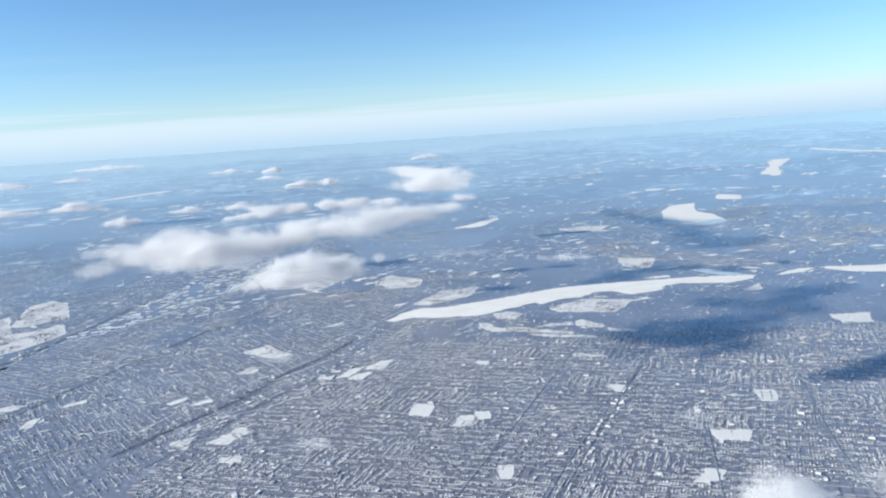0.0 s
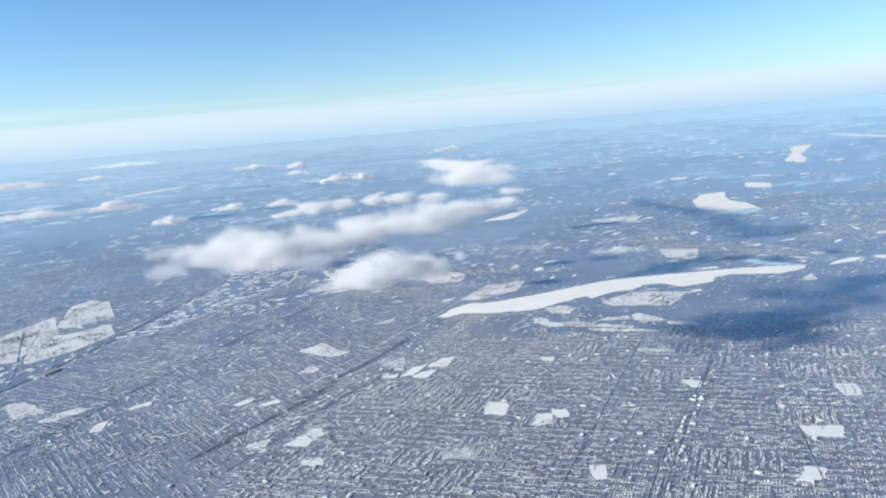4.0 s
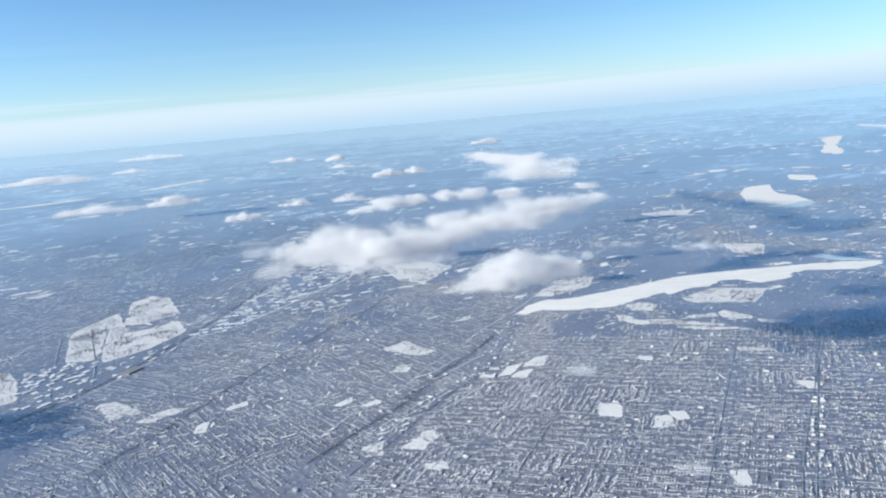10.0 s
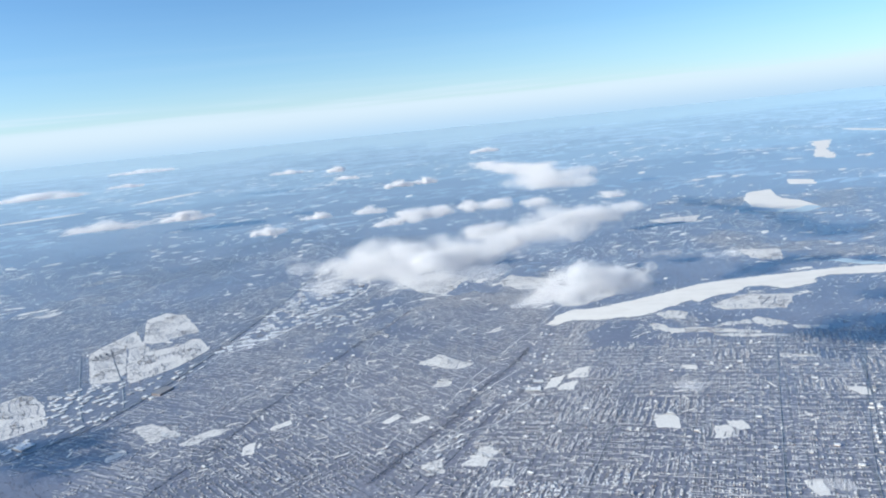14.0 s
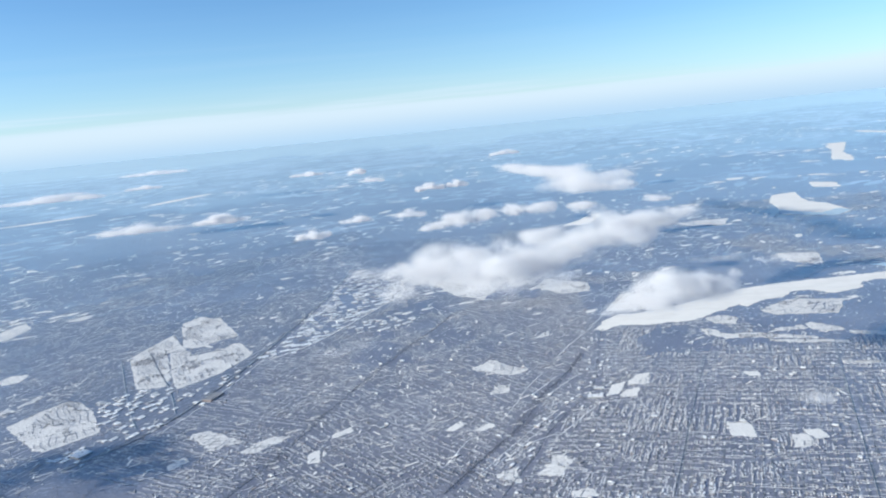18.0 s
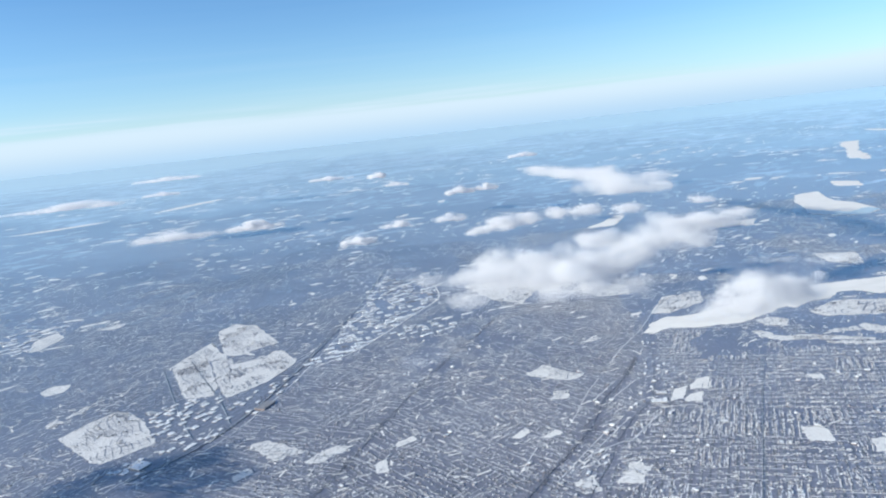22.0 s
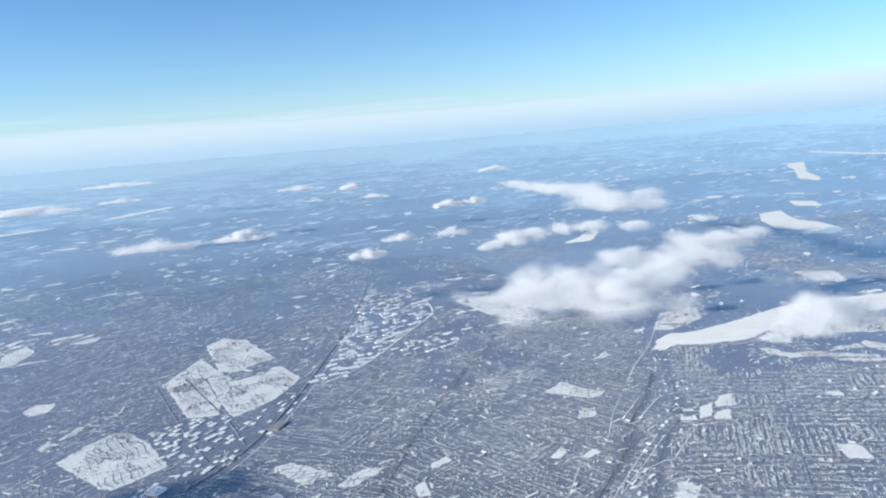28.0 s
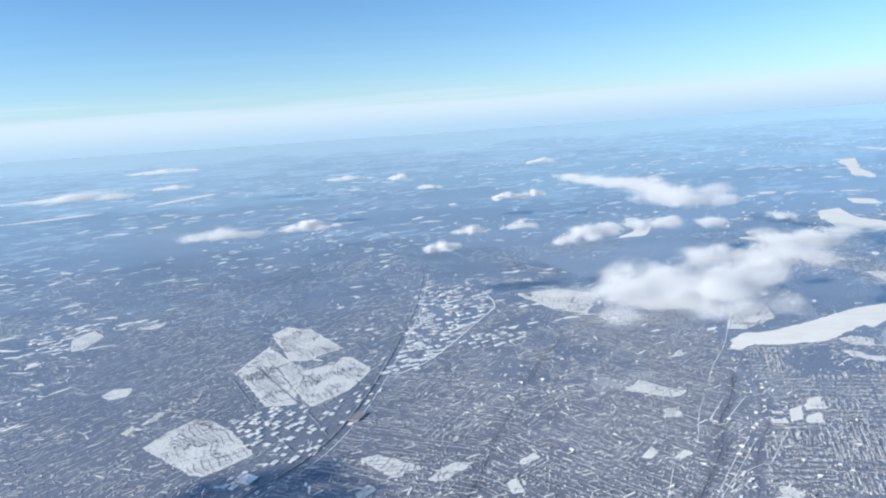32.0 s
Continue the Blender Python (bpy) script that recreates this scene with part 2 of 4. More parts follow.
def fbm(p, scale, octaves=4, seed=0):
    """Value noise at points p (n, k), about 0 to 1."""
    out, amp, total = np.zeros(len(p)), 1.0, 0.0
    for o in range(octaves):
        q = p * scale * 2 ** o + 17.3 * (o + seed + 1)
        i = np.floor(q).astype(np.int64)
        f = q - i
        f = f * f * (3 - 2 * f)
        v = np.zeros(len(p))
        for corner in range(2 ** p.shape[1]):
            bits = [(corner >> k) & 1 for k in range(p.shape[1])]
            h = np.zeros(len(p), np.int64)
            w = np.ones(len(p))
            for k, b in enumerate(bits):
                h = (h * 1103515245 + (i[:, k] + b) * (73856093, 19349663, 83492791)[k]) & 0x7FFFFFFF
                w *= f[:, k] if b else 1 - f[:, k]
            h = ((h ^ (h >> 13)) * 1274126177) & 0x7FFFFFFF
            v += w * ((h >> 7) % 4096) / 4095.0
        out += amp * v
        total += amp
        amp *= 0.55
    return out / total


def inside(poly, x, y):
    """Which points lie in a polygon."""
    res = np.zeros(np.shape(x), bool)
    n = len(poly)
    for k in range(n):
        (x0, y0), (x1, y1) = poly[k], poly[(k + 1) % n]
        if y0 == y1:
            continue
        cut = (y0 > y) != (y1 > y)
        res ^= cut & (x < (x1 - x0) * (y - y0) / (y1 - y0) + x0)
    return res


def smooth_outline(poly, step=1.2, rough=0.8, seed=0, rounds=2):
    """A closed outline through the corners, with small natural wobbles."""
    out = []
    n = len(poly)
    for k in range(n):
        a, b = np.array(poly[k], float), np.array(poly[(k + 1) % n], float)
        m = max(2, int(np.linalg.norm(b - a) / step))
        for s in range(m):
            out.append(a + (b - a) * s / m)
    p = np.array(out)
    for _ in range(rounds):
        p = 0.25 * np.roll(p, 1, 0) + 0.5 * p + 0.25 * np.roll(p, -1, 0)
    dx = fbm(p, 0.35, 3, seed) - 0.5
    dy = fbm(p, 0.35, 3, seed + 9) - 0.5
    fine = np.stack([fbm(p, 1.3, 2, seed + 4), fbm(p, 1.3, 2, seed + 5)], 1) - 0.5
    return p + 2 * rough * np.stack([dx, dy], 1) + min(1.6, 1.4 * rough) * fine


def sheet(name, poly, z, material, label, category, kind="", step=1.2, rough=0.8, thick=0.05):
    """A thin slab on the ground with a wobbly outline."""
    p = smooth_outline(poly, step, rough, len(poly), 1 if name == "school_field" else 2)
    bm = bmesh.new()
    top = [bm.verts.new((x, y, z)) for x, y in p]
    low = [bm.verts.new((x, y, z - thick)) for x, y in p]
    f = bm.faces.new(top)
    for k in range(len(p)):
        j = (k + 1) % len(p)
        bm.faces.new((top[k], low[k], low[j], top[j]))
    bmesh.ops.recalc_face_normals(bm, faces=bm.faces)
    if f.normal.z < 0:
        bmesh.ops.reverse_faces(bm, faces=bm.faces)
    bmesh.ops.triangulate(bm, faces=[f])
    me = bpy.data.meshes.new(name)
    bm.to_mesh(me)
    bm.free()
    me.materials.append(material)
    return tagged(new(name, me), label, category, kind=kind)


def ribbon(name, pts, width, z, material, label, category="road", kind="structure"):
    """A road, track or stream: a strip along a smoothed line."""
    p = np.array(pts, float)
    for _ in range(3):
        q = [p[0]]
        for a, b in zip(p[:-1], p[1:]):
            q += [0.75 * a + 0.25 * b, 0.25 * a + 0.75 * b]
        p = np.array(q + [p[-1]])
    d = np.gradient(p, axis=0)
    d /= np.linalg.norm(d, axis=1)[:, None] + 1e-9
    nrm = np.stack([-d[:, 1], d[:, 0]], 1) * width / 2
    n = len(p)
    v = np.zeros((4 * n, 3))
    v[:n, :2], v[n:2 * n, :2] = p + nrm, p - nrm
    v[:2 * n, 2] = z
    v[2 * n:3 * n, :2], v[3 * n:, :2] = p + nrm * 1.05, p - nrm * 1.05
    v[2 * n:, 2] = z - 0.06
    k = np.arange(n - 1)
    f = np.concatenate([np.stack([k + n, k + n + 1, k + 1, k], 1), np.stack([k, k + 1, k + 2 * n + 1, k + 2 * n], 1),
                        np.stack([k + 3 * n, k + 3 * n + 1, k + n + 1, k + n], 1)])
    return tagged(new(name, mesh_of(name, v, f, material)), label, category, kind=kind)


def houses(name, x, y, turn, w, d, h, label, gable=0.3, group=""):
    """Many small houses in one mesh: walls and a pitched or flat roof each."""
    n = len(x)
    c, s = np.cos(turn), np.sin(turn)
    flat = rng.random(n) > gable
    hr = np.where(flat, h, h + 0.2 * d)
    u = np.array([-1, 1, 1, -1, -1, 1, 1, -1, -1, 1]) * 0.5
    v = np.array([-1, -1, 1, 1, -1, -1, 1, 1, 0, 0]) * 0.5
    lx, ly = u[None] * w[:, None], v[None] * d[:, None]
    lz = np.concatenate([np.full((n, 4), -0.05), np.repeat(h[:, None], 4, 1), np.repeat(hr[:, None], 2, 1)], 1)
    co = np.stack([x[:, None] + lx * c[:, None] - ly * s[:, None], y[:, None] + lx * s[:, None] + ly * c[:, None], lz], -1).reshape(-1, 3)
    quads = np.array([[0, 1, 5, 4], [2, 3, 7, 6], [4, 5, 9, 8], [6, 7, 8, 9]])
    pents = np.array([[1, 2, 6, 9, 5], [3, 0, 4, 8, 7]])
    base = (np.arange(n) * 10)[:, None, None]
    me = mesh_of(name, co, [(quads[None] + base).reshape(-1, 4), (pents[None] + base).reshape(-1, 5)], HOUSE)
    return tagged(new(name, me), label, "houses", group=group, kind="stuff")


def bare_trees(name, x, y, size, label, blades=6):
    """Leafless trees: a thin trunk and a spray of tapered limbs each."""
    n = len(x)
    size = np.broadcast_to(size, (n,))
    ang = rng.random((n, blades)) * 2 * np.pi
    lean = rng.random((n, blades)) * 0.9 + 0.15
    r = size[:, None] * (0.3 + 0.35 * rng.random((n, blades)))
    tip = np.stack([x[:, None] + r * np.cos(ang) * lean, y[:, None] + r * np.sin(ang) * lean, size[:, None] * (0.65 + 0.45 * rng.random((n, blades)))], -1)
    root = np.stack([np.repeat(x[:, None], blades, 1), np.repeat(y[:, None], blades, 1), np.repeat(0.02 * size[:, None] - 0.04, blades, 1)], -1)
    side = np.stack([-np.sin(ang), np.cos(ang), np.zeros_like(ang)], -1) * (size[:, None, None] * 0.24)
    mid = root + (tip - root) * 0.62
    co = np.stack([root, mid + side, tip, mid - side], 2).reshape(-1, 3)
    f = np.arange(len(co)).reshape(-1, 4)
    return tagged(new(name, mesh_of(name, co, f, TWIG)), label, "trees", kind="stuff")


def cloud(name, lobes, count, flake, label, wisp=0.35, seed=1, base=None, billows=1, halo=0.5):
    """A cumulus of many small drifting flakes: close and larger inside, finer and thinning out in a wide soft edge.
    lobes: x, y, z, half-sizes a, b, c."""
    L = np.array(lobes, float)
    vol = L[:, 3] * L[:, 4] * L[:, 5]
    grain = 1.0 / L[:, 3:5].mean()
    stretch = np.array([1, 1, 1.8])
    root = tagged(new(name), label, "cloud")
    parts = [[] for _ in range(billows)]
    for n, size, lift, power in ((count, flake, 0.04, 2.0), (int(halo * count), 0.6 * flake, 0.42, 2.6)):
        got, have = [], 0
        while have < n and len(got) < 30:
            pick = rng.choice(len(L), n * 2, p=vol / vol.sum())
            r = rng.normal(size=(n * 2, 3))
            r *= (rng.random((n * 2, 1)) ** (1 / 3) * 1.6) / np.linalg.norm(r, axis=1)[:, None]
            u, dense = rng.random(n * 2), 1.0 - np.linalg.norm(r, axis=1)
            may = u < np.clip(np.minimum(dense + 0.5 * (0.95 + wisp), 0.5) * 1.05 + lift, 0, 1) ** power   # spares most of the noise
            pick, r, u, dense = pick[may], r[may], u[may], dense[may]
            p = L[pick, :3] + r * L[pick, 3:]
            d = dense + (fbm(p * stretch, 1.1 * grain, 4, seed) - 0.5) * (0.95 + wisp)
            if base is not None:
                d = d - np.clip((base + 2.0 * (fbm(p[:, :2], 0.08, 2, seed) - 0.3) - p[:, 2]) * 0.6, 0, 3)
            keep = u < np.clip(np.minimum(d, 0.5) * 1.05 + lift, 0, 1) ** power
            got.append((p[keep], pick[keep]))
            have += keep.sum()
        p, pick = [np.concatenate(v)[:n] for v in zip(*got)]
        m = len(p)
        face = np.array([-0.22, -0.62, 0.75]) + rng.normal(0, 0.14, (m, 3))   # the flakes lie much alike, so that they take the sun evenly
        a = np.cross(face, rng.normal(size=(m, 3)))
        a /= np.linalg.norm(a, axis=1)[:, None]
        b = np.cross(face, a)
        b /= np.linalg.norm(b, axis=1)[:, None]
        s = size * (0.75 + 0.5 * rng.random((m, 1)))
        co = np.stack([p + a * s, p - a * s * 0.5 + b * s * 0.87, p - a * s * 0.5 - b * s * 0.87], 1)
        for k in range(billows):
            parts[k].append(co[pick * billows // len(L) == k])
    for c in parts:
        c = np.concatenate(c).reshape(-1, 3)
        puff = tagged(new("billow", mesh_of("billow", c, np.arange(len(c)).reshape(-1, 3), CLOUD)), kind="stuff")
        puff.parent = root
    return root


# ---- ground ----
def make_ground():
    ys = np.concatenate([np.linspace(-400, 900, 53), np.linspace(960, 4900, 40)])
    xs = np.concatenate([np.linspace(-4900, -900, 28)[:-1], np.linspace(-900, 900, 61), np.linspace(900, 4900, 28)[1:]])
    X, Y = np.meshgrid(xs, ys)
    v = np.stack([X.ravel(), Y.ravel(), np.zeros(X.size)], 1)
    nx = len(xs)
    i = (np.arange(len(ys) - 1)[:, None] * nx + np.arange(nx - 1)[None]).ravel()
    f = np.stack([i, i + 1, i + nx + 1, i + nx], 1)
    return tagged(new("ground", mesh_of("ground", v, f, GROUND)), "snow-dusted winter ground of woods, yards and frozen earth", "ground", kind="structure")


make_ground()


# frozen lakes
LAKES = [
    ("long frozen reservoir under smooth white snow", 1.2, 1.5, [(-53, 379), (-47, 377), (-37, 383), (-25, 380), (-6, 380), (5, 383), (12, 389), (32, 402), (33, 397), (48, 407), (59, 409),
                                                                (70, 420), (80, 417), (87, 409), (106, 415), (111, 426), (121, 429), (148, 424), (166, 432), (170, 441), (133, 444),
                                                                (102, 441), (73, 439), (47, 434), (25, 423), (6, 414), (-12, 406), (-25, 401), (-32, 403), (-42, 397)]),
    ("small frozen inlet beside the long reservoir", 2.0, 1.2, [(136, 464), (150, 446), (168, 441), (158, 450), (146, 466)]),
    ("narrow frozen pond white with snow", 2.0, 1.2, [(180, 436), (196, 440), (211, 451), (200, 452), (188, 444)]),
    ("snow-covered frozen pond among woods", 2.0, 1.5, [(212, 453), (223, 438), (245, 430), (280, 436), (290, 448), (250, 450)]),
    ("far angular reservoir frozen and snow-covered", 3.0, 2.2, [(169, 666), (180, 700), (187, 737), (207, 782), (236, 791), (224, 750), (219, 722), (228, 705), (226, 656), (203, 639), (184, 650)]),
    ("small frozen lake beyond the angular reservoir", 4.0, 2.0, [(267, 815), (276, 845), (284, 858), (302, 836), (289, 798)]),
    ("distant crooked frozen lake", 8.0, 5.0, [(434, 1111), (470, 1180), (500, 1262), (533, 1318), (562, 1321), (520, 1240), (484, 1175), (462, 1120), (438, 1047), (407, 1057)]),
    ("faint long frozen lake near the horizon", 9.0, 6.0, [(-726, 1335), (-690, 1430), (-655, 1490), (-640, 1470), (-665, 1410), (-705, 1330)]),
    ("long pale frozen lake far to the east", 10.0, 6.0, [(686, 1515), (704, 1555), (716, 1480), (738, 1385), (760, 1340), (735, 1330), (708, 1400)]),
    ("far thin frozen lake under snow", 8.0, 4.0, [(-915, 1172), (-845, 1190), (-785, 1238), (-770, 1268), (-815, 1244), (-880, 1202)]),
    ("slim frozen lake in brown woods", 5.0, 3.0, [(-28, 705), (2, 706), (24, 764), (14, 768), (-6, 730)]),
]
for text, step, rough, poly in LAKES:
    sheet("frozen_lake", poly, 0.10, BARE if "inlet" in text else ICE, text, "lake", "structure", step, rough)

sheet("bare_ice", [(168, 668), (176, 692), (184, 676), (200, 656), (222, 672), (227, 658), (204, 638), (184, 649)], 0.14, BARE, "strip of bare blue ice along the reservoir's shore", "ice", "structure", 3.0, 1.5)

# open snow: golf courses, cemeteries, parks, school fields
FIELDS = {
    "golf_course": ("snow-covered golf course with brown fairway edges", [
        [(37, 388), (58, 404), (86, 398), (72, 374), (42, 379)], [(-40, 411), (-25, 443), (0, 448), (-7, 425), (-30, 409)],
        [(-74, 479), (-64, 499), (-38, 479), (-41, 458), (-59, 456)], [(-147, 521), (-115, 526), (-91, 505), (-108, 460), (-127, 474)],
        [(99, 516), (125, 508), (114, 476), (98, 488)], [(73, 667), (122, 670), (108, 640), (84, 640)]]),
    "cemetery": ("wide snowy cemetery with dark paths and hedges", [
        [(-312, 396), (-303, 438), (-292, 419), (-281, 402), (-292, 401), (-272, 357), (-270, 345), (-284, 344)],
        [(-290, 399), (-279, 402), (-273, 392), (-259, 399), (-252, 410), (-238, 386), (-246, 359), (-262, 341), (-269, 352)],
        [(-307, 462), (-300, 477), (-291, 470), (-284, 468), (-257, 424), (-268, 416), (-275, 406), (-286, 409), (-294, 430), (-301, 445)],
        [(-328, 309), (-322, 324), (-314, 336), (-306, 333), (-293, 319), (-278, 296), (-286, 287), (-293, 280), (-299, 282), (-314, 296)]]),
    "park_field": ("flat snowy park lawn crossed by grey paths", [
        [(-118, 335), (-109, 346), (-92, 328), (-100, 323)], [(-110, 304), (-108, 312), (-101, 312), (-102, 303)], 
        [(-235, 285), (-228, 289), (-210, 275), (-220, 269)],
        [(-208, 266), (-199, 278), (-190, 277), (-201, 264)], [(170, 349), (190, 350), (183, 334), (170, 336)], [(147, 403), (164, 420), (160, 405)],
        [(-1, 367), (4, 364), (8, 356), (22, 354), (35, 347), (46, 341), (44, 338), (34, 342), (20, 347), (6, 349), (0, 357)], [(24, 343), (40, 339), (56, 334), (54, 331), (38, 335), (25, 339)],
        [(30, 357), (46, 359), (47, 354), (34, 353)], [(48, 360), (52, 363), (62, 352), (60, 347), (48, 351)], [(62, 346), (76, 341), (75, 337), (62, 341)], [(41, 310), (55, 306), (54, 303), (40, 306)],
        [(6, 382), (15, 386), (23, 380), (18, 369), (10, 373)], [(-442, 478), (-437, 500), (-423, 484), (-424, 458), (-430, 454)], [(-404, 496), (-397, 506), (-391, 510), (-389, 499), (-395, 493)],
        [(-375, 372), (-372, 382), (-362, 383), (-360, 370), (-368, 367)], [(-339, 334), (-334, 347), (-331, 343), (-336, 332)], [(-344, 325), (-342, 333), (-337, 328), (-337, 321)],
        [(-97, 232), (-89, 246), (-84, 239), (-91, 230)], [(-111, 235), (-104, 238), (-103, 228), (-108, 227)], [(-86, 372), (-77, 383), (-75, 376)]]),
    "school_field": ("small square snow-covered school field", [
        [(-58.5, 303), (-52.5, 306), (-56.5, 294), (-63, 292)], [(-53, 302), (-45.5, 312.5), (-40.5, 313.5), (-43.5, 301)], [(-54.5, 296.5), (-47.5, 298), (-51.5, 289), (-57.5, 290)],
        [(-3, 306), (3, 305), (3, 300), (-2, 301)], [(49, 271), (56, 270), (54, 262), (50, 263)], [(-28, 249), (-26, 260), (-18, 258), (-20, 247)],
        [(-12, 238), (-8, 247), (-3, 247), (-4, 238)], [(-4, 250), (2, 250), (3, 243), (-2, 243)], [(4, 208), (9, 208), (8, 199), (4, 199)], [(74, 227), (87, 225), (84, 217), (74, 219)],
        [(100, 259), (108, 258), (105, 248), (99, 248)], [(59, 193), (65, 201), (70, 200), (67, 193)], [(-129, 271), (-123, 279), (-121, 275), (-126, 270)],
        [(-118, 270), (-111, 275), (-109, 272), (-115, 268)], [(-174, 275), (-167, 281), (-165, 277), (-172, 272)], [(-180, 260), (-176, 263), (-174, 253), (-178, 252)],
        [(-234, 260), (-229, 265), (-226, 261), (-231, 255)],
        [(-88, 221), (-81, 222), (-80, 217), (-87, 217)]]),
}
for kind_name, (text, polys) in FIELDS.items():
    for poly in polys:
        far = max(q[1] for q in poly)
        sheet(kind_name, poly, 0.07, {"school_field": LOT, "park_field": PARK}.get(kind_name, SNOW), text, "snow field", "", 0.6 if far < 450 else 1.5, {"school_field": 0.8, "cemetery": 0.9, "park_field": 1.4}.get(kind_name, 1.6))
ALL_FIELDS = [poly for _, polys in FIELDS.values() for poly in polys] + [row[3] for row in LAKES]

# roads, railway, streams
RAIL = [(-275, 262), (-262, 278), (-252, 294), (-243, 322), (-235, 361), (-226, 425), (-219, 481), (-215, 540), (-213, 610)]
RIVER = [(-225, 374), (-207, 392), (-191, 427), (-178, 458), (-164, 488), (-163, 505), (-169, 536)]
ROAD_MID = [(-205, 225), (-191, 259), (-180, 298), (-166, 337), (-153, 372), (-134, 414), (-122, 450)]
PARKWAY = [(-112, 215), (-104, 232), (-96, 247), (-93, 257), (-88, 267), (-80, 281), (-71, 292), (-66, 306), (-62, 321), (-59, 335), (-55, 352), (-46, 395), (-30, 430), (-6, 473), (14, 516)]
STREAM = [(-128, 225), (-114, 248), (-107, 259), (-99, 272), (-94, 283), (-89, 299), (-80, 312), (-72, 327), (-65, 344)]
WORK_ZONES = [   # business land, with halls but no houses
    [(-233, 374), (-222, 425), (-216, 481), (-212, 560), (-206, 575), (-172, 540), (-164, 497), (-172, 470), (-188, 436), (-205, 394), (-220, 374)],
    [(-297, 331), (-288, 345), (-266, 343), (-255, 316), (-280, 298)], [(-192, 416), (-175, 440), (-162, 444), (-149, 430), (-157, 413), (-183, 408)],
    [(-290, 268), (-262, 310), (-246, 360), (-236, 372), (-228, 360), (-240, 318), (-256, 285), (-268, 262)], [(-476, 452), (-476, 520), (-425, 520), (-425, 452)]]
AVENUES = [[(-14, 176), (-6, 196), (44, 320), (50, 335)], [(13, 178), (29, 217), (81, 318), (88, 332)], [(-58, 214), (-52, 229), (-30, 283), (-10, 330)],
           [(15, 176), (22, 191), (68, 295), (80, 322)], [(63, 178), (66, 191), (80, 256), (90, 285), (98, 322)], [(103, 178), (108, 215), (122, 270), (132, 320)]]
for line in AVENUES:
    ribbon("avenue", line, 0.36, 0.09, ASPHALT, "straight ploughed avenue through the house grid")
ribbon("railway", RAIL, 1.5, 0.09, ASPHALT, "double railway line cleared of snow", "railway")
ribbon("road", [(x + 4, y - 3) for x, y in RAIL], 0.4, 0.08, YARD, "snowy verge and road along the railway")
ribbon("river", RIVER, 0.8, 0.08, ICE, "frozen winding river white with snow", "river")
ribbon("road", ROAD_MID, 0.45, 0.08, ASPHALT, "dark main road through the suburb")
ribbon("road", PARKWAY, 0.32, 0.08, ASPHALT, "dark parkway beside a wooded stream")
ribbon("stream", STREAM, 0.35, 0.08, WATER, "dark open stream in a wooded hollow", "stream")
ribbon("road", [(-77, 341), (-71, 354), (-62, 369), (-52, 385), (-39, 413)], 0.4, 0.085, YARD, "snow-edged lane towards the reservoir")
ribbon("road", [(-107, 243), (-101, 254), (-88, 261)], 0.4, 0.085, YARD, "pale boulevard crossing the parkway")
ribbon("road", [(-86, 260), (-78, 271), (-71, 280), (-66, 287)], 0.5, 0.085, YARD, "pale lane beside the school blocks")
for line in ([(-116, 236), (-98, 263.5), (-84, 282)], [(-111, 241), (-95, 262), (-83, 279)]):
    ribbon("road", line, 0.34, 0.087, YARD, "snow-covered carriageway beside the stream")
ribbon("road", [(-107, 276), (-102, 286), (-95, 306), (-86, 323)], 0.3, 0.086, YARD, "pale curving street above the hollow")
ribbon("road", [(-87, 296), (-83, 302), (-71, 317)], 0.45, 0.086, YARD, "pale street beside the hollow")
ribbon("road", [(-92, 300), (-80, 318)], 0.4, 0.086, YARD, "pale street beside the hollow")
ribbon("road", [(-128, 243), (-120, 262)], 0.4, 0.086, YARD, "pale street among slanting house rows")


# ---- housing districts ----
def blocked(x, y):
    out = np.zeros(np.shape(x), bool)
    for poly in ALL_FIELDS:
        out |= inside(poly, x, y)
    return out


def works_land(x, y):
    out = np.zeros(np.shape(x), bool)
    for poly in WORK_ZONES:
        out |= inside(poly, x, y)
    return out


def line_x(line, y):
    p = np.array(line, float)
    return np.interp(y, p[:, 1], p[:, 0])


def woods_at(x, y):
    """Where trees replace houses: valleys, hills and the land beyond the town."""
    pts = np.stack([x, y], 1)
    n = fbm(pts, 0.016, 4, 3)
    far = np.clip((y - 380) / 420, 0, 0.5)
    w = n + far * 0.6 + 0.12 * (fbm(pts, 0.2, 2, 6) - 0.5) > 0.67
    w &= (y > 335) | (x < line_x(PARKWAY, y))   # the eastern grid is built up throughout
    w |= (np.abs(x - line_x(STREAM, y)) < 1.8 + 7 * (fbm(pts, 0.05, 3, 8) - 0.4)) & (y < 350)
    w |= (np.abs(x - line_x(PARKWAY, y)) < 1.0 + 4 * (fbm(pts, 0.07, 3, 14) - 0.4)) & (y < 380)
    w |= (np.abs(x - line_x(ROAD_MID, y) - 3) < 12 * (fbm(pts, 0.04, 3, 5) - 0.45)) & (y < 330)
    w |= (y > 337 + 14 * (fbm(pts, 0.02, 3, 4) - 0.5)) & (x > 4) & (y < 470) & (x < 420) & (fbm(pts, 0.02, 3, 12) > 0.36)
    w |= (x > -50) & (x < 10) & (y > 383) & (y < 475)
    return w


# far snow fields, clearings and haze-coloured patches, beyond the streets
OPEN_SNOW = np.zeros((800, 1300), bool)   # metre by metre, where the clearings lie


def in_clearing(x, y):
    return OPEN_SNOW[np.clip(y - 150, 0, 799).astype(int), np.clip(x + 750, 0, 1299).astype(int)]


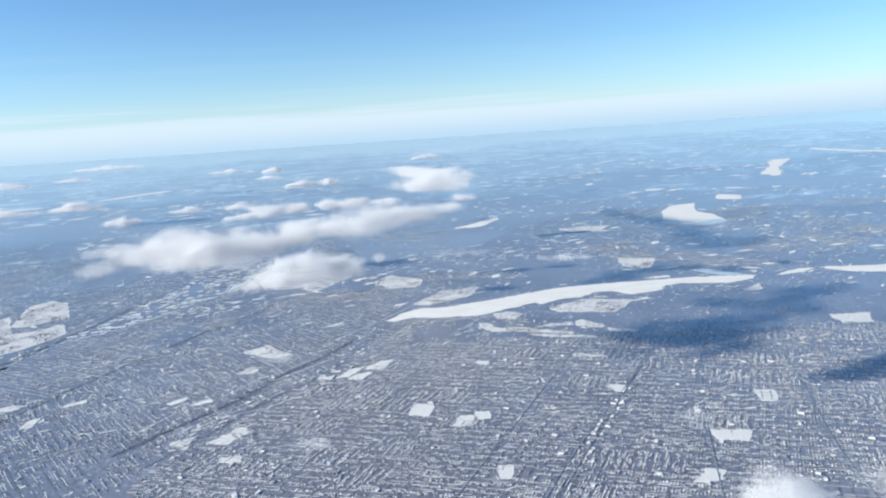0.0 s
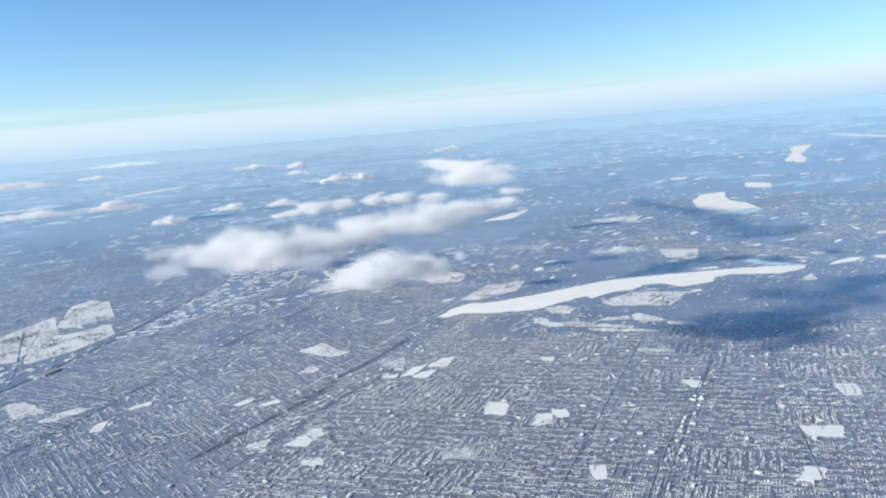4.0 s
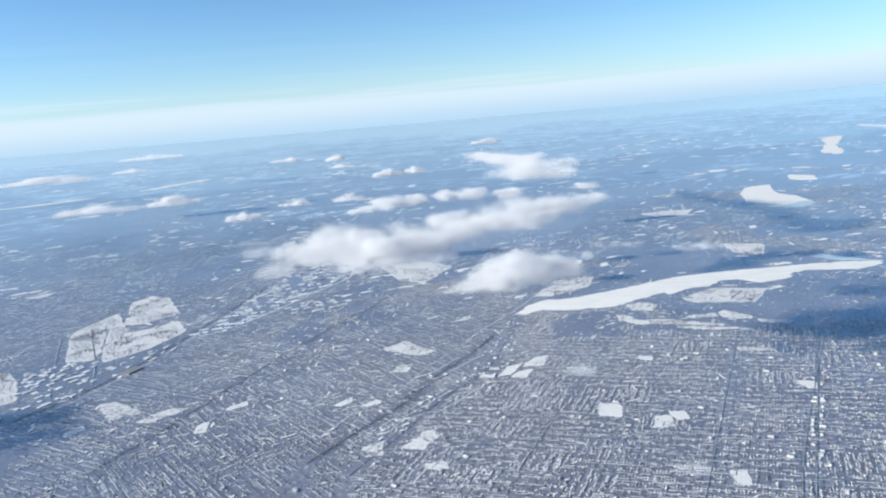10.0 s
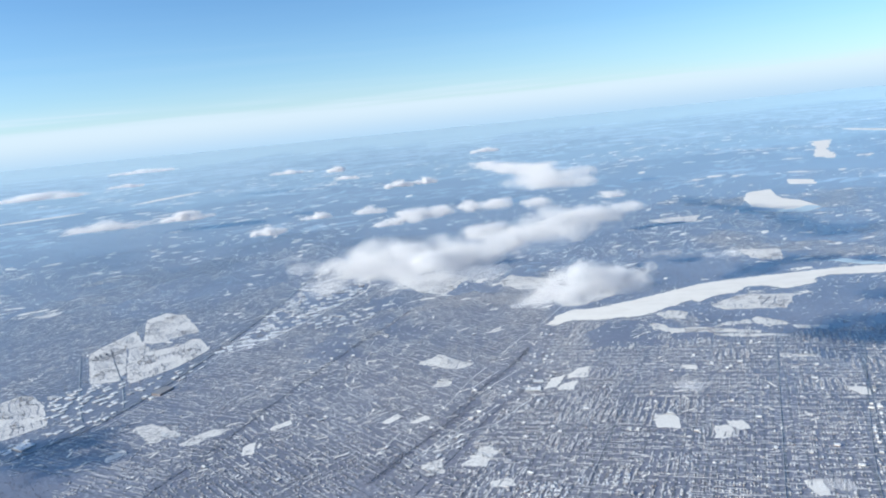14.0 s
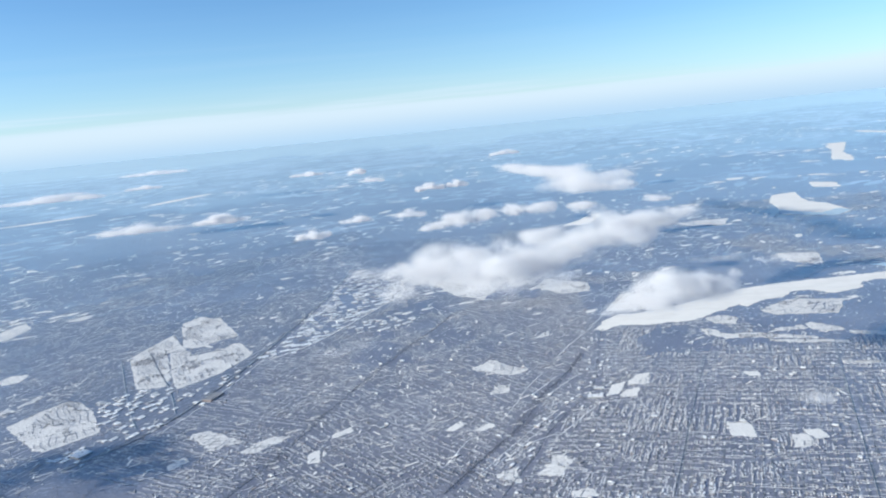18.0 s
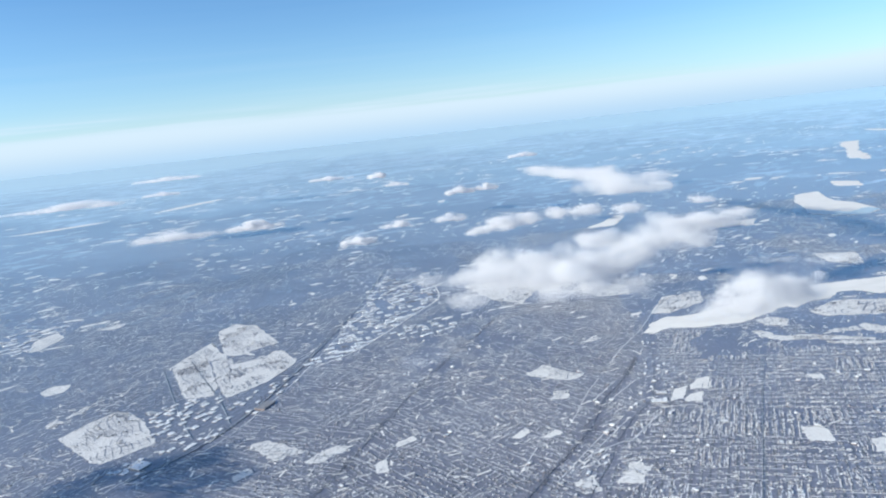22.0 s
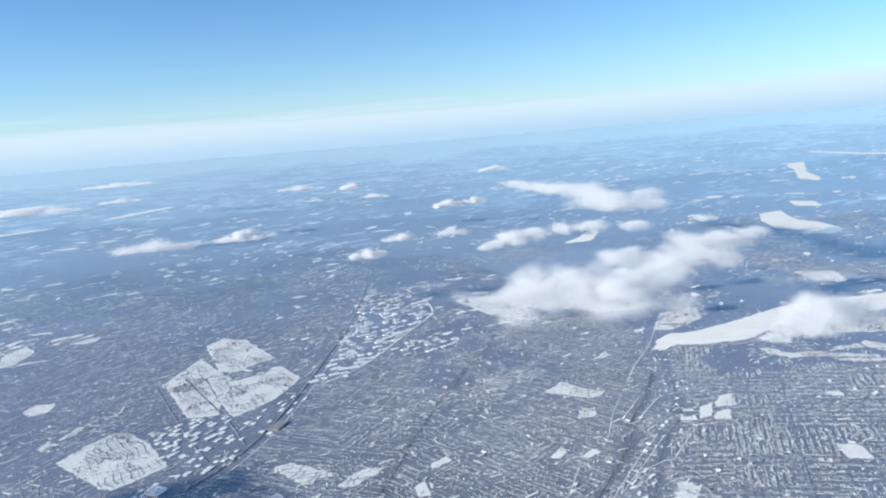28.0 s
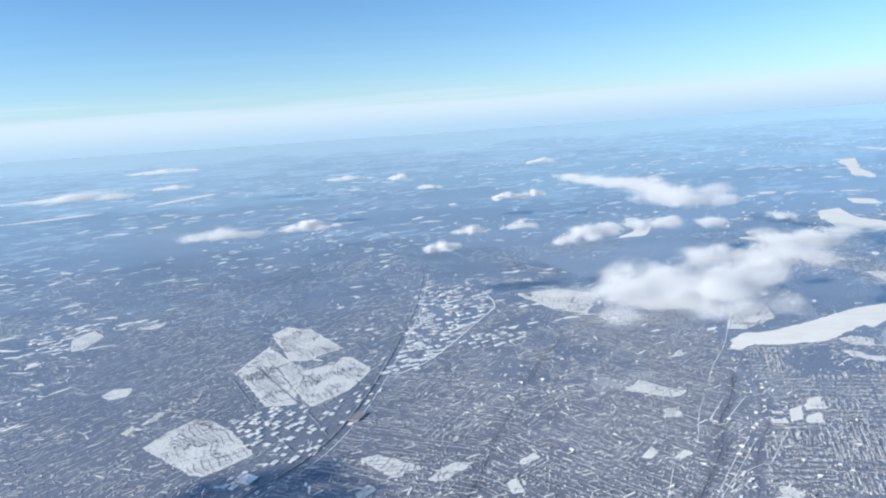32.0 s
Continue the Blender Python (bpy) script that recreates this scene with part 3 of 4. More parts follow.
def far_fields(name, count, box, small, large, seed, label, material=None, z=0.06):
    """Irregular flat patches strewn over the far land, in clusters."""
    x, y = rng.uniform(box[0], box[2], count * 6), rng.uniform(box[1], box[3], count * 6)
    pts = np.stack([x, y], 1)
    ok = (fbm(pts, 0.008, 4, seed) > (0.5 if box[1] < 1500 else 0.36)) & ~blocked(x, y)
    x, y = x[ok][:count], y[ok][:count]
    n, k = len(x), 9
    size = small + (large - small) * rng.random(n) ** 2.4
    ang = np.linspace(0, 2 * np.pi, k, endpoint=False)[None] + rng.uniform(0, 0.5, (n, k))
    rad = size[:, None] * rng.uniform(0.45, 1.0, (n, k))
    flat, turn = rng.uniform(0.12, 0.5, n)[:, None], rng.normal(0.5, 0.6, n)[:, None]
    u, v = rad * np.cos(ang), rad * np.sin(ang) * flat
    for px, py, r, f, t in zip(x, y, size, flat[:, 0], turn[:, 0]):
        if -750 < px < 550 and 150 < py < 950:
            k0 = int(r) + 1
            gx, gy = np.meshgrid(np.arange(-k0, k0 + 1), np.arange(-k0, k0 + 1))
            cu, cv = gx * math.cos(t) + gy * math.sin(t), (gy * math.cos(t) - gx * math.sin(t)) / f
            hit = cu ** 2 + cv ** 2 < (0.75 * r) ** 2
            OPEN_SNOW[np.clip(gy[hit] + int(py) - 150, 0, 799), np.clip(gx[hit] + int(px) + 750, 0, 1299)] = True
    co = np.stack([x[:, None] + u * np.cos(turn) - v * np.sin(turn), y[:, None] + u * np.sin(turn) + v * np.cos(turn), np.full((n, k), z) + rng.uniform(0, 0.03, (n, 1))], -1)
    return tagged(new(name, mesh_of(name, co.reshape(-1, 3), np.arange(n * k).reshape(n, k), material or CLEAN)), label, "snow fields", kind="stuff")


far_fields("snow_clearings", 2000, (-720, 380, 520, 900), 1.0, 9, 31, "scattered snowy clearings between far woods and suburbs")
far_fields("snow_clearings", 480, (-720, 330, -240, 760), 1.5, 11, 41, "long snowy clearings and lots in the western suburbs")
far_fields("snow_clearings", 1700, (-1400, 880, 1300, 1800), 2, 22, 32, "scattered snowy clearings in the distant lowland")
# these patches get paler farther out, painting the haze onto the land
far_fields("hazed_fields", 5000, (-850, 500, 750, 860), 2, 8, 38, "woods and clearings slightly paled by painted haze", HAZE_FAINT, 0.03)
far_fields("hazed_fields", 9500, (-1700, 800, 1600, 2200), 4, 26, 37, "fields and woods in the lowland paled by painted haze", HAZE_PALE, 0.03)
far_fields("hazed_fields", 6000, (-2400, 1250, 2300, 2500), 8, 46, 33, "plains near the horizon pale with painted haze", HAZE_PALER, 0.03)
far_fields("hazed_fields", 3000, (-2900, 1700, 2800, 3000), 14, 80, 36, "plains fading out in painted haze", HAZE_PALEST, 0.05)


def haze_plain(name, start, deep, z, stops, seed, polish, label):
    """A sheet of lowland paled by painted haze, with a fingered near edge, running on to the horizon."""
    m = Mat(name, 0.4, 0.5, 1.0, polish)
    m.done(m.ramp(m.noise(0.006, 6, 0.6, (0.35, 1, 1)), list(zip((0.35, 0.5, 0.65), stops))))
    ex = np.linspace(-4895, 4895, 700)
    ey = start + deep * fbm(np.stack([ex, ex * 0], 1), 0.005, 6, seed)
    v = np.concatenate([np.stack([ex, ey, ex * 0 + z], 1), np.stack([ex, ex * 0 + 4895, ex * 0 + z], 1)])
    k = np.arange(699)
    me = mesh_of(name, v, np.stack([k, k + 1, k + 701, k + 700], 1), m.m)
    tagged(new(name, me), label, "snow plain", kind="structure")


# each sheet paler than the one before: haze put into the base colour
haze_plain("lowland", 420, 560, 0.012, [(0.27, 0.28, 0.32), (0.315, 0.325, 0.365), (0.36, 0.37, 0.41)], 63, 0.24, "wooded lowland lightly paled by painted haze")
haze_plain("lowland", 800, 900, 0.02, [(0.36, 0.385, 0.43), (0.4, 0.425, 0.47), (0.44, 0.465, 0.51)], 62, 0.2, "farmland beyond the woods paled by painted haze")
haze_plain("haze_plain", 1100, 1900, 0.027, [(0.47, 0.51, 0.56), (0.52, 0.56, 0.61), (0.57, 0.61, 0.66)], 61, 0.18, "wide plain beyond the farmland pale with painted haze")
haze_plain("haze_plain", 1700, 2300, 0.055, [(0.58, 0.62, 0.67), (0.62, 0.66, 0.71), (0.66, 0.7, 0.74)], 64, 0.155, "plain running to the horizon whitened by painted haze")


def snow_streaks(name, count, box, seed, label):
    """Thin bright strips: snowed-in lots, lanes and long roofs."""
    x, y = rng.uniform(box[0], box[2], count * 4), rng.uniform(box[1], box[3], count * 4)
    ok = (fbm(np.stack([x, y], 1), 0.02, 4, seed) + 0.25 * rng.random(len(x)) > 0.62) & ~blocked(x, y)
    x, y = x[ok][:count], y[ok][:count]
    n = len(x)
    long, wide = 0.4 + 2.6 * rng.random(n) ** 2.5 + (y - 300) * 0.002, 0.14 + 0.4 * rng.random(n) ** 2
    t = np.where(rng.random(n) < 0.75, rng.normal(0.3, 0.3, n), rng.normal(1.6, 0.3, n))
    u = np.array([-1, 1, 0.9, -0.85]) * long[:, None]
    v = np.array([-1, -0.7, 1, 0.8]) * wide[:, None]
    c, q = np.cos(t)[:, None], np.sin(t)[:, None]
    co = np.stack([x[:, None] + u * c - v * q, y[:, None] + u * q + v * c, np.repeat(0.1 + 0.02 * rng.random((n, 1)), 4, 1)], -1)
    return tagged(new(name, mesh_of(name, co.reshape(-1, 3), np.arange(4 * n).reshape(-1, 4), BRIGHT)), label, "snow strips", kind="stuff")


snow_streaks("snow_strips", 5000, (-660, 250, -215, 700), 51, "thin bright strips of snow between western woods and houses")
snow_streaks("snow_strips", 5000, (-215, 240, 320, 700), 52, "thin bright strips of snow between woods and streets")
far_fields("snow_yards", 1500, (-640, 200, -215, 480), 0.5, 4.5, 34, "small snowy yards and car parks west of the railway")
far_fields("snow_yards", 420, (-232, 385, -166, 560), 0.5, 2.4, 39, "bright snowy car parks between the valley warehouses")
far_fields("snow_yards", 2200, (-215, 190, 300, 420), 0.4, 1.8, 35, "small snowy yards and car parks among the houses")


def superblock(p, inv, seed):
    """A random number for each large block of the town, by which its rows run one way or the other."""
    q = np.floor(p @ inv.T / np.array([11.0, 17.0])).astype(np.int64)
    h = (q[:, 0] * 73856093 ^ q[:, 1] * 19349663 ^ seed * 83492791) & 0x7FFFFFFF
    return ((h ^ (h >> 11)) * 1274126177 & 0x7FFFFFFF) / 0x7FFFFFFF


def two_way_grid(box, a_deg, b_deg, bu, bv, mask, cross):
    ua, ub = [np.array([math.cos(radians(v)), math.sin(radians(v))]) for v in (a_deg, b_deg)]
    inv = np.linalg.inv(np.stack([ua, ub], 1))
    res = []
    for turned in (False, True):
        x, y, t = street_grid(box, *((b_deg, a_deg) if turned else (a_deg, b_deg)), bu, bv * (1.5 if turned and cross > 0.5 else 0.92), mask)
        h = superblock(np.stack([x, y], 1), inv, int(bv * 10))
        ok = (h < cross) == turned
        ok &= rng.random(len(x)) < 0.55 + 0.5 * np.modf(h * 37)[0]
        res.append((x[ok], y[ok], t[ok]))
    return [np.concatenate(v) for v in zip(*res)]


def street_grid(box, a_deg, b_deg, bu, bv, mask):
    """House places along skewed streets. a: the streets' way, b: the cross way; bu, bv: block length and depth."""
    ua = np.array([math.cos(radians(a_deg)), math.sin(radians(a_deg))])
    ub = np.array([math.cos(radians(b_deg)), math.sin(radians(b_deg))])
    x0, y0, x1, y1 = box
    inv = np.linalg.inv(np.stack([ua, ub], 1))
    cs = (np.array([[x0, y0], [x0, y1], [x1, y0], [x1, y1]]) @ inv.T)
    out = []
    pitch = 0.95
    rows = np.arange(math.floor(cs[:, 1].min() / bv), math.ceil(cs[:, 1].max() / bv)) * bv
    along = np.arange(cs[:, 0].min(), cs[:, 0].max(), pitch)
    for r in rows:
        wob = 0.5 * math.sin(r * 0.13)
        for off in (0.34, 0.66):
            a = along + rng.normal(0, 0.06, len(along))
            ok = (np.mod(along + 3.1 * math.sin(r), bu) > 0.9) & (rng.random(len(along)) > 0.10)
            b = r + bv * off + wob * np.sin(a * 0.021) + rng.normal(0, 0.07, len(along))
            p = a[ok, None] * ua + b[ok, None] * ub
            out.append(p)
    p = np.concatenate(out)
    x, y = p[:, 0], p[:, 1]
    ok = (x > x0) & (x < x1) & (y > y0) & (y < y1)
    p = p[ok]
    ok = mask(p[:, 0], p[:, 1]) & ~blocked(p[:, 0], p[:, 1]) & ~works_land(p[:, 0], p[:, 1]) & ~woods_at(p[:, 0], p[:, 1]) & ~in_clearing(p[:, 0], p[:, 1])
    for line, gap in ((RAIL, 1.6), (RIVER, 1.6), (ROAD_MID, 1.4), (PARKWAY, 1.5), *((q, 0.85) for q in AVENUES)):
        ok &= (np.abs(p[:, 0] - line_x(line, p[:, 1])) > gap) | (p[:, 1] > line[-1][1])
    p = p[ok]
    turn = np.full(len(p), radians(a_deg)) + (rng.random(len(p)) < 0.5) * (radians(b_deg - a_deg))
    return p[:, 0], p[:, 1], turn


def streets(name, box, a_deg, b_deg, bu, bv, mask, label):
    """The streets of a grid as short strips of asphalt."""
    ua = np.array([math.cos(radians(a_deg)), math.sin(radians(a_deg))])
    ub = np.array([math.cos(radians(b_deg)), math.sin(radians(b_deg))])
    x0, y0, x1, y1 = box
    inv = np.linalg.inv(np.stack([ua, ub], 1))
    cs = (np.array([[x0, y0], [x0, y1], [x1, y0], [x1, y1]]) @ inv.T)
    mids = []
    for r in np.arange(math.floor(cs[:, 1].min() / bv), math.ceil(cs[:, 1].max() / bv)) * bv:
        a = np.arange(cs[:, 0].min(), cs[:, 0].max(), 6.0)
        b = r + 0.5 * math.sin(r * 0.13) * np.sin(a * 0.021)
        mids.append(a[:, None] * ua + b[:, None] * ub)
    p = np.concatenate(mids)
    ok = (p[:, 0] > x0) & (p[:, 0] < x1) & (p[:, 1] > y0) & (p[:, 1] < y1)
    p = p[ok]
    p = p[mask(p[:, 0], p[:, 1]) & ~blocked(p[:, 0], p[:, 1]) & ~woods_at(p[:, 0], p[:, 1])]
    n = len(p)
    e = ua * 3.05
    s = np.array([-ua[1], ua[0]]) * 0.3
    co = np.zeros((n, 4, 3))
    co[:, 0, :2], co[:, 1, :2], co[:, 2, :2], co[:, 3, :2] = p - e - s, p + e - s, p + e + s, p - e + s
    co[:, :, 2] = 0.04
    me = mesh_of(name, co.reshape(-1, 3), np.arange(4 * n).reshape(-1, 4), ASPHALT)
    return tagged(new(name, me), label, "streets", kind="stuff")


def yards(name, box, a_deg, b_deg, bu, bv, mask, label, cross):
    """Strips of snow in the back yards and kerbside banks, running with the house rows."""
    ua, ub = [np.array([math.cos(radians(v)), math.sin(radians(v))]) for v in (a_deg, b_deg)]
    inv = np.linalg.inv(np.stack([ua, ub], 1))
    x0, y0, x1, y1 = box
    cs = np.array([[x0, y0], [x0, y1], [x1, y0], [x1, y1]]) @ inv.T
    quads = []
    for turned in (False, True):
        va, vb = (ub, ua) if turned else (ua, ub)
        lo, hi = (cs.min(0)[::-1], cs.max(0)[::-1]) if turned else (cs.min(0), cs.max(0))
        deep = bv * (1.5 if turned and cross > 0.5 else 0.92)
        r = np.arange(math.floor(lo[1] / deep), math.ceil(hi[1] / deep)) * deep
        a = np.arange(lo[0], hi[0], 1.25 if cross > 0.5 else 1.7)
        R, A = np.meshgrid(r, a)
        R, A = R.ravel(), A.ravel() + rng.normal(0, 0.8, R.size)
        B = R + deep * rng.choice((0.5, 0.18, 0.82, 0.04), R.size, p=(0.5, 0.22, 0.22, 0.06)) + 0.5 * np.sin(R * 0.13) * np.sin(A * 0.021) + rng.normal(0, 0.08, R.size)
        p = A[:, None] * va + B[:, None] * vb
        ok = (p[:, 0] > x0) & (p[:, 0] < x1) & (p[:, 1] > y0) & (p[:, 1] < y1)
        p = p[ok]
        h = superblock(p, inv, int(bv * 10))
        ok = ((h < cross) == turned) & (rng.random(len(p)) < (0.6 + 0.4 * np.modf(h * 37)[0]) * (0.3 if x0 < -300 else 0.5 if x0 < -200 else 1.0)) & mask(p[:, 0], p[:, 1]) & ~blocked(p[:, 0], p[:, 1]) & ~works_land(p[:, 0], p[:, 1]) & ~woods_at(p[:, 0], p[:, 1])
        p = p[ok]
        n = len(p)
        e = va[None] * ((0.6 + 2.4 * rng.random((n, 1)) ** 2) if cross > 0.5 else (1.0 + 4.0 * rng.random((n, 1)) ** 2))
        s = np.array([-va[1], va[0]])[None] * (0.08 + (0.18 if cross > 0.5 else 0.1) * rng.random((n, 1)))
        z = 0.05 + 0.02 * rng.random(n)
        c = np.zeros((n, 4, 3))
        c[:, 0, :2], c[:, 1, :2], c[:, 2, :2], c[:, 3, :2] = p - e - s, p + e - s * rng.uniform(0.5, 1.2, (n, 1)), p + e + s, p - e * rng.uniform(0.7, 1.1, (n, 1)) + s
        c[:, :, 2] = z[:, None]
        quads.append(c)
    c = np.concatenate(quads).reshape(-1, 3)
    return tagged(new(name, mesh_of(name, c, np.arange(len(c)).reshape(-1, 4), YARD)), label, "snow strips", kind="stuff")


DISTRICTS = [
    ("east", (-110, 110, 300, 386), 69, -13, 9, 2.9, lambda x, y: x > line_x(PARKWAY, y) + 3, "dense rows of snowy houses in a straight street grid"),
    ("middle", (-210, 150, -40, 520), -47, 43, 14, 2.9, lambda x, y: (x < line_x(PARKWAY, y) - 3) & (x > line_x(ROAD_MID, y)), "slanting rows of snowy houses between two main roads"),
    ("valley", (-270, 150, -100, 640), -25, 62, 12, 2.9, lambda x, y: (x < line_x(ROAD_MID, y)) & ((x > line_x(RIVER, y) + 2) | (y < 374)) & (x > line_x(RAIL, y) + 2.5), "close-built snowy houses east of the railway"),
    ("west", (-640, 190, -210, 680), 62, -22, 12, 3.3, lambda x, y: x < line_x(RAIL, y) - 1.5, "loose rows of snowy suburban houses west of the railway"),
    ("north", (-160, 430, 460, 760), 20, 110, 14, 4.2, lambda x, y: x > line_x(ROAD_MID, y), "scattered snowy houses among northern woods"),
]
hx, hy, near_houses = [], [], []
for dname, box, a, b, bu, bv, mask, text in DISTRICTS:
    cross = 0.8 if dname == "east" else 0.1
    x, y, turn = two_way_grid(box, a, b, bu, bv, mask, cross)
    thin = rng.random(len(x)) < np.clip(1.2 - (y - 200) / 420, 0.12, 1.0) * np.clip(fbm(np.stack([x, y], 1), 0.045, 4, 21) * (3.0 if dname == "east" else 4.2) - (0.35 if dname == "east" else 1.25), 0.25 if dname == "east" else 0.12, 1)
    if dname in ("west", "valley"):
        thin &= rng.random(len(x)) < (0.26 if dname == "west" else 0.45)
    if dname == "middle":
        thin &= rng.random(len(x)) < 0.55
    x, y, turn = x[thin], y[thin], turn[thin]
    n = len(x)
    w, d, h = 0.45 + 0.4 * rng.random(n), 0.4 + 0.3 * rng.random(n), 0.07 + 0.08 * rng.random(n)
    big = rng.random(n) < 0.03
    w[big] *= 2.2
    d[big] *= 1.5
    near = (y < 222) & (x > -75) & (x < 40) & (np.cumsum((y < 222) & (x > -75) & (x < 40)) <= 300 - len(near_houses))
    near_houses += list(zip(x[near], y[near], turn[near], w[near], d[near], h[near]))
    away = ~near
    houses("house_rows", x[away], y[away], turn[away], w[away], d[away], h[away], text)
    yards("yard_snow", box, a, b, bu, bv, mask, "strips of snow in back yards and along kerbs", cross)
    streets("street_grid", box, a, b, bu, bv, mask, "narrow asphalt streets between the house rows")
    hx.append(x)
    hy.append(y)
hx, hy = np.concatenate(hx), np.concatenate(hy)
k = rng.random(len(hx)) < 0.45
bare_trees("garden_trees", hx[k] + rng.normal(0, 0.6, k.sum()), hy[k] + rng.normal(0, 0.6, k.sum()), 0.3 + 0.22 * rng.random(k.sum()), "bare brown garden trees between the houses", 4)

# the nearest houses, one by one
def house_meshes():
    bm = bmesh.new()
    bmesh.ops.create_cube(bm, size=1.0)
    bmesh.ops.translate(bm, verts=bm.verts, vec=(0, 0, 0.5))
    body = bpy.data.meshes.new("wall")
    bm.to_mesh(body)
    bm.free()
    bm = bmesh.new()
    vs = [bm.verts.new(c) for c in ((-0.55, -0.6, -0.08), (0.55, -0.6, -0.08), (0.55, 0.6, -0.08), (-0.55, 0.6, -0.08), (-0.55, 0, 1), (0.55, 0, 1))]
    for f in ((0, 1, 5, 4), (2, 3, 4, 5), (1, 2, 5), (3, 0, 4), (3, 2, 1, 0)):
        bm.faces.new([vs[i] for i in f])
    top = bpy.data.meshes.new("roof")
    bm.to_mesh(top)
    bm.free()
    return body, top


def mat_near(name, stops):
    m = Mat(name, 0.5, 0.5, 0.6)
    return m.done(m.mix(1.0, m.ramp(m.object_random(), stops, True), m.ramp(m.noise(6.0, 4), [(0.3, (0.75, 0.75, 0.76)), (0.65, (1, 1, 1))]), "MULTIPLY"))


BODY_ME, TOP_ME = house_meshes()
BODY_ME.materials.append(mat_near("house_siding", [(0.0, (0.26, 0.23, 0.21)), (0.25, (0.42, 0.39, 0.36)), (0.45, (0.26, 0.16, 0.12)), (0.6, (0.48, 0.47, 0.45)), (0.85, (0.2, 0.19, 0.2))]))
TOP_ME.materials.append(mat_near("shingles_and_snow", [(0.0, (0.7, 0.71, 0.73)), (0.25, (0.3, 0.28, 0.28)), (0.45, (0.6, 0.6, 0.62)), (0.65, (0.18, 0.18, 0.19)), (0.8, (0.66, 0.67, 0.69))]))
for x, y, t, w, d, h in near_houses:
    root = tagged(new("house"), "small pitched-roof house dusted with snow", "house", "houses of the near streets")
    root.matrix_world = pose(x, y, 0, 0, 0, math.degrees(t))
    wall, roof = new("wall", BODY_ME), new("roof", TOP_ME)
    wall.parent = roof.parent = root
    wall.scale, wall.location = (w, d, h + 0.03), (0, 0, -0.03)
    roof.scale, roof.location = (w, d, 0.35 * d), (0, 0, h)

# woods
wx, wy = rng.uniform(-700, 500, 400000), rng.uniform(150, 1040, 400000)
k = woods_at(wx, wy) & ~blocked(wx, wy) & ~in_clearing(wx, wy) & (rng.random(len(wx)) < np.clip(1.3 - wy / 800, 0.0, 1))
wx, wy = wx[k][:52000], wy[k][:52000]
bare_trees("woodland", wx, wy, 0.24 + 0.24 * rng.random(len(wx)) + wy * 0.0002, "leafless brown winter woodland", 4)


# the wooded hollow of the stream
sy = rng.uniform(225, 345, 640)
half = np.interp(sy, [225, 262, 275, 300, 312, 345], [1.8, 2.2, 3.4, 3.2, 1.9, 1.4])
sx = line_x(STREAM, sy) + rng.uniform(-1, 1, 640) * half
k = ~blocked(sx, sy)
bare_trees("hollow_trees", sx[k], sy[k], 0.3 + 0.3 * rng.random(k.sum()), "dark leafless trees filling the stream's hollow", 5)
sy = rng.uniform(225, 335, 300)
sx = line_x(PARKWAY, sy) + 0.8 + rng.normal(0, 1.1, 300)
k = ~blocked(sx, sy)
bare_trees("roadside_trees", sx[k], sy[k], 0.25 + 0.25 * rng.random(k.sum()), "dark bare trees lining the parkway", 4)

for line, low, high, count, spread, text in (
        (ROAD_MID, 228, 430, 760, 1.2, "bare trees along the main road's wooded cutting"),
        (RAIL, 265, 480, 900, 2.0, "bare scrub along the railway embankment")):
    sy = rng.uniform(low, high, count)
    sx = line_x(line, sy) + rng.normal(0, spread, count)
    k = ~blocked(sx, sy)
    bare_trees("roadside_trees", sx[k], sy[k], 0.25 + 0.25 * rng.random(k.sum()), text, 4)

# trees in rows and clumps on the open snow
fx, fy = rng.uniform(-340, 130, 260000), rng.uniform(195, 530, 260000)
pts = np.stack([fx, fy], 1)
k = np.zeros(len(fx), bool)
for field_kind in ("golf_course", "cemetery", "park_field"):
    for poly in FIELDS[field_kind][1]:
        k |= inside(poly, fx, fy)
k &= (np.abs(fbm(pts, 0.055, 3, 41) - 0.5) < 0.015) | (np.abs(fbm(pts, 0.11, 2, 43) - 0.52) < 0.014) | (fbm(pts, 0.07, 3, 45) > 0.73)
fx, fy = fx[k], fy[k]
bare_trees("park_trees", fx, fy, 0.3 + 0.35 * rng.random(len(fx)), "rows of bare trees and hedges on the snow", 4)
def paths(name, polys, angle, gap, keep, width, sway, seed, label):
    """Thin dark paths and hedge rows across open snow, clipped to its outline."""
    quads = []
    for poly in polys:
        q = np.array(poly, float)
        mid, reach = q.mean(0), np.abs(q - q.mean(0)).max() * 1.3
        mid_in = mid + (q - mid) * 0.93
        for turn in angle:
            d = np.array([math.cos(radians(turn)), math.sin(radians(turn))])
            nrm = np.array([-d[1], d[0]])
            for off in np.arange(-reach, reach, gap):
                a = np.arange(-reach, reach, 1.0)
                p = mid + a[:, None] * d + (off + rng.uniform(-0.3, 0.3) * gap) * nrm
                p = p + nrm * (sway * (fbm(p, 0.07, 2, seed) - 0.5)[:, None])
                ok = inside([tuple(c) for c in mid_in], p[:, 0], p[:, 1]) & (fbm(p, 0.12, 2, seed + 3) < keep)
                ok = ok[:-1] & ok[1:]
                w = nrm * width * rng.uniform(0.5, 1.2)
                quads.append(np.stack([p[:-1] - w, p[1:] - w, p[1:] + w, p[:-1] + w], 1)[ok])
    c = np.concatenate(quads)
    co = np.concatenate([c, np.full((*c.shape[:2], 1), 0.115)], 2).reshape(-1, 3)
    return tagged(new(name, mesh_of(name, co, np.arange(len(co)).reshape(-1, 4), TWIG)), label, "paths", kind="stuff")


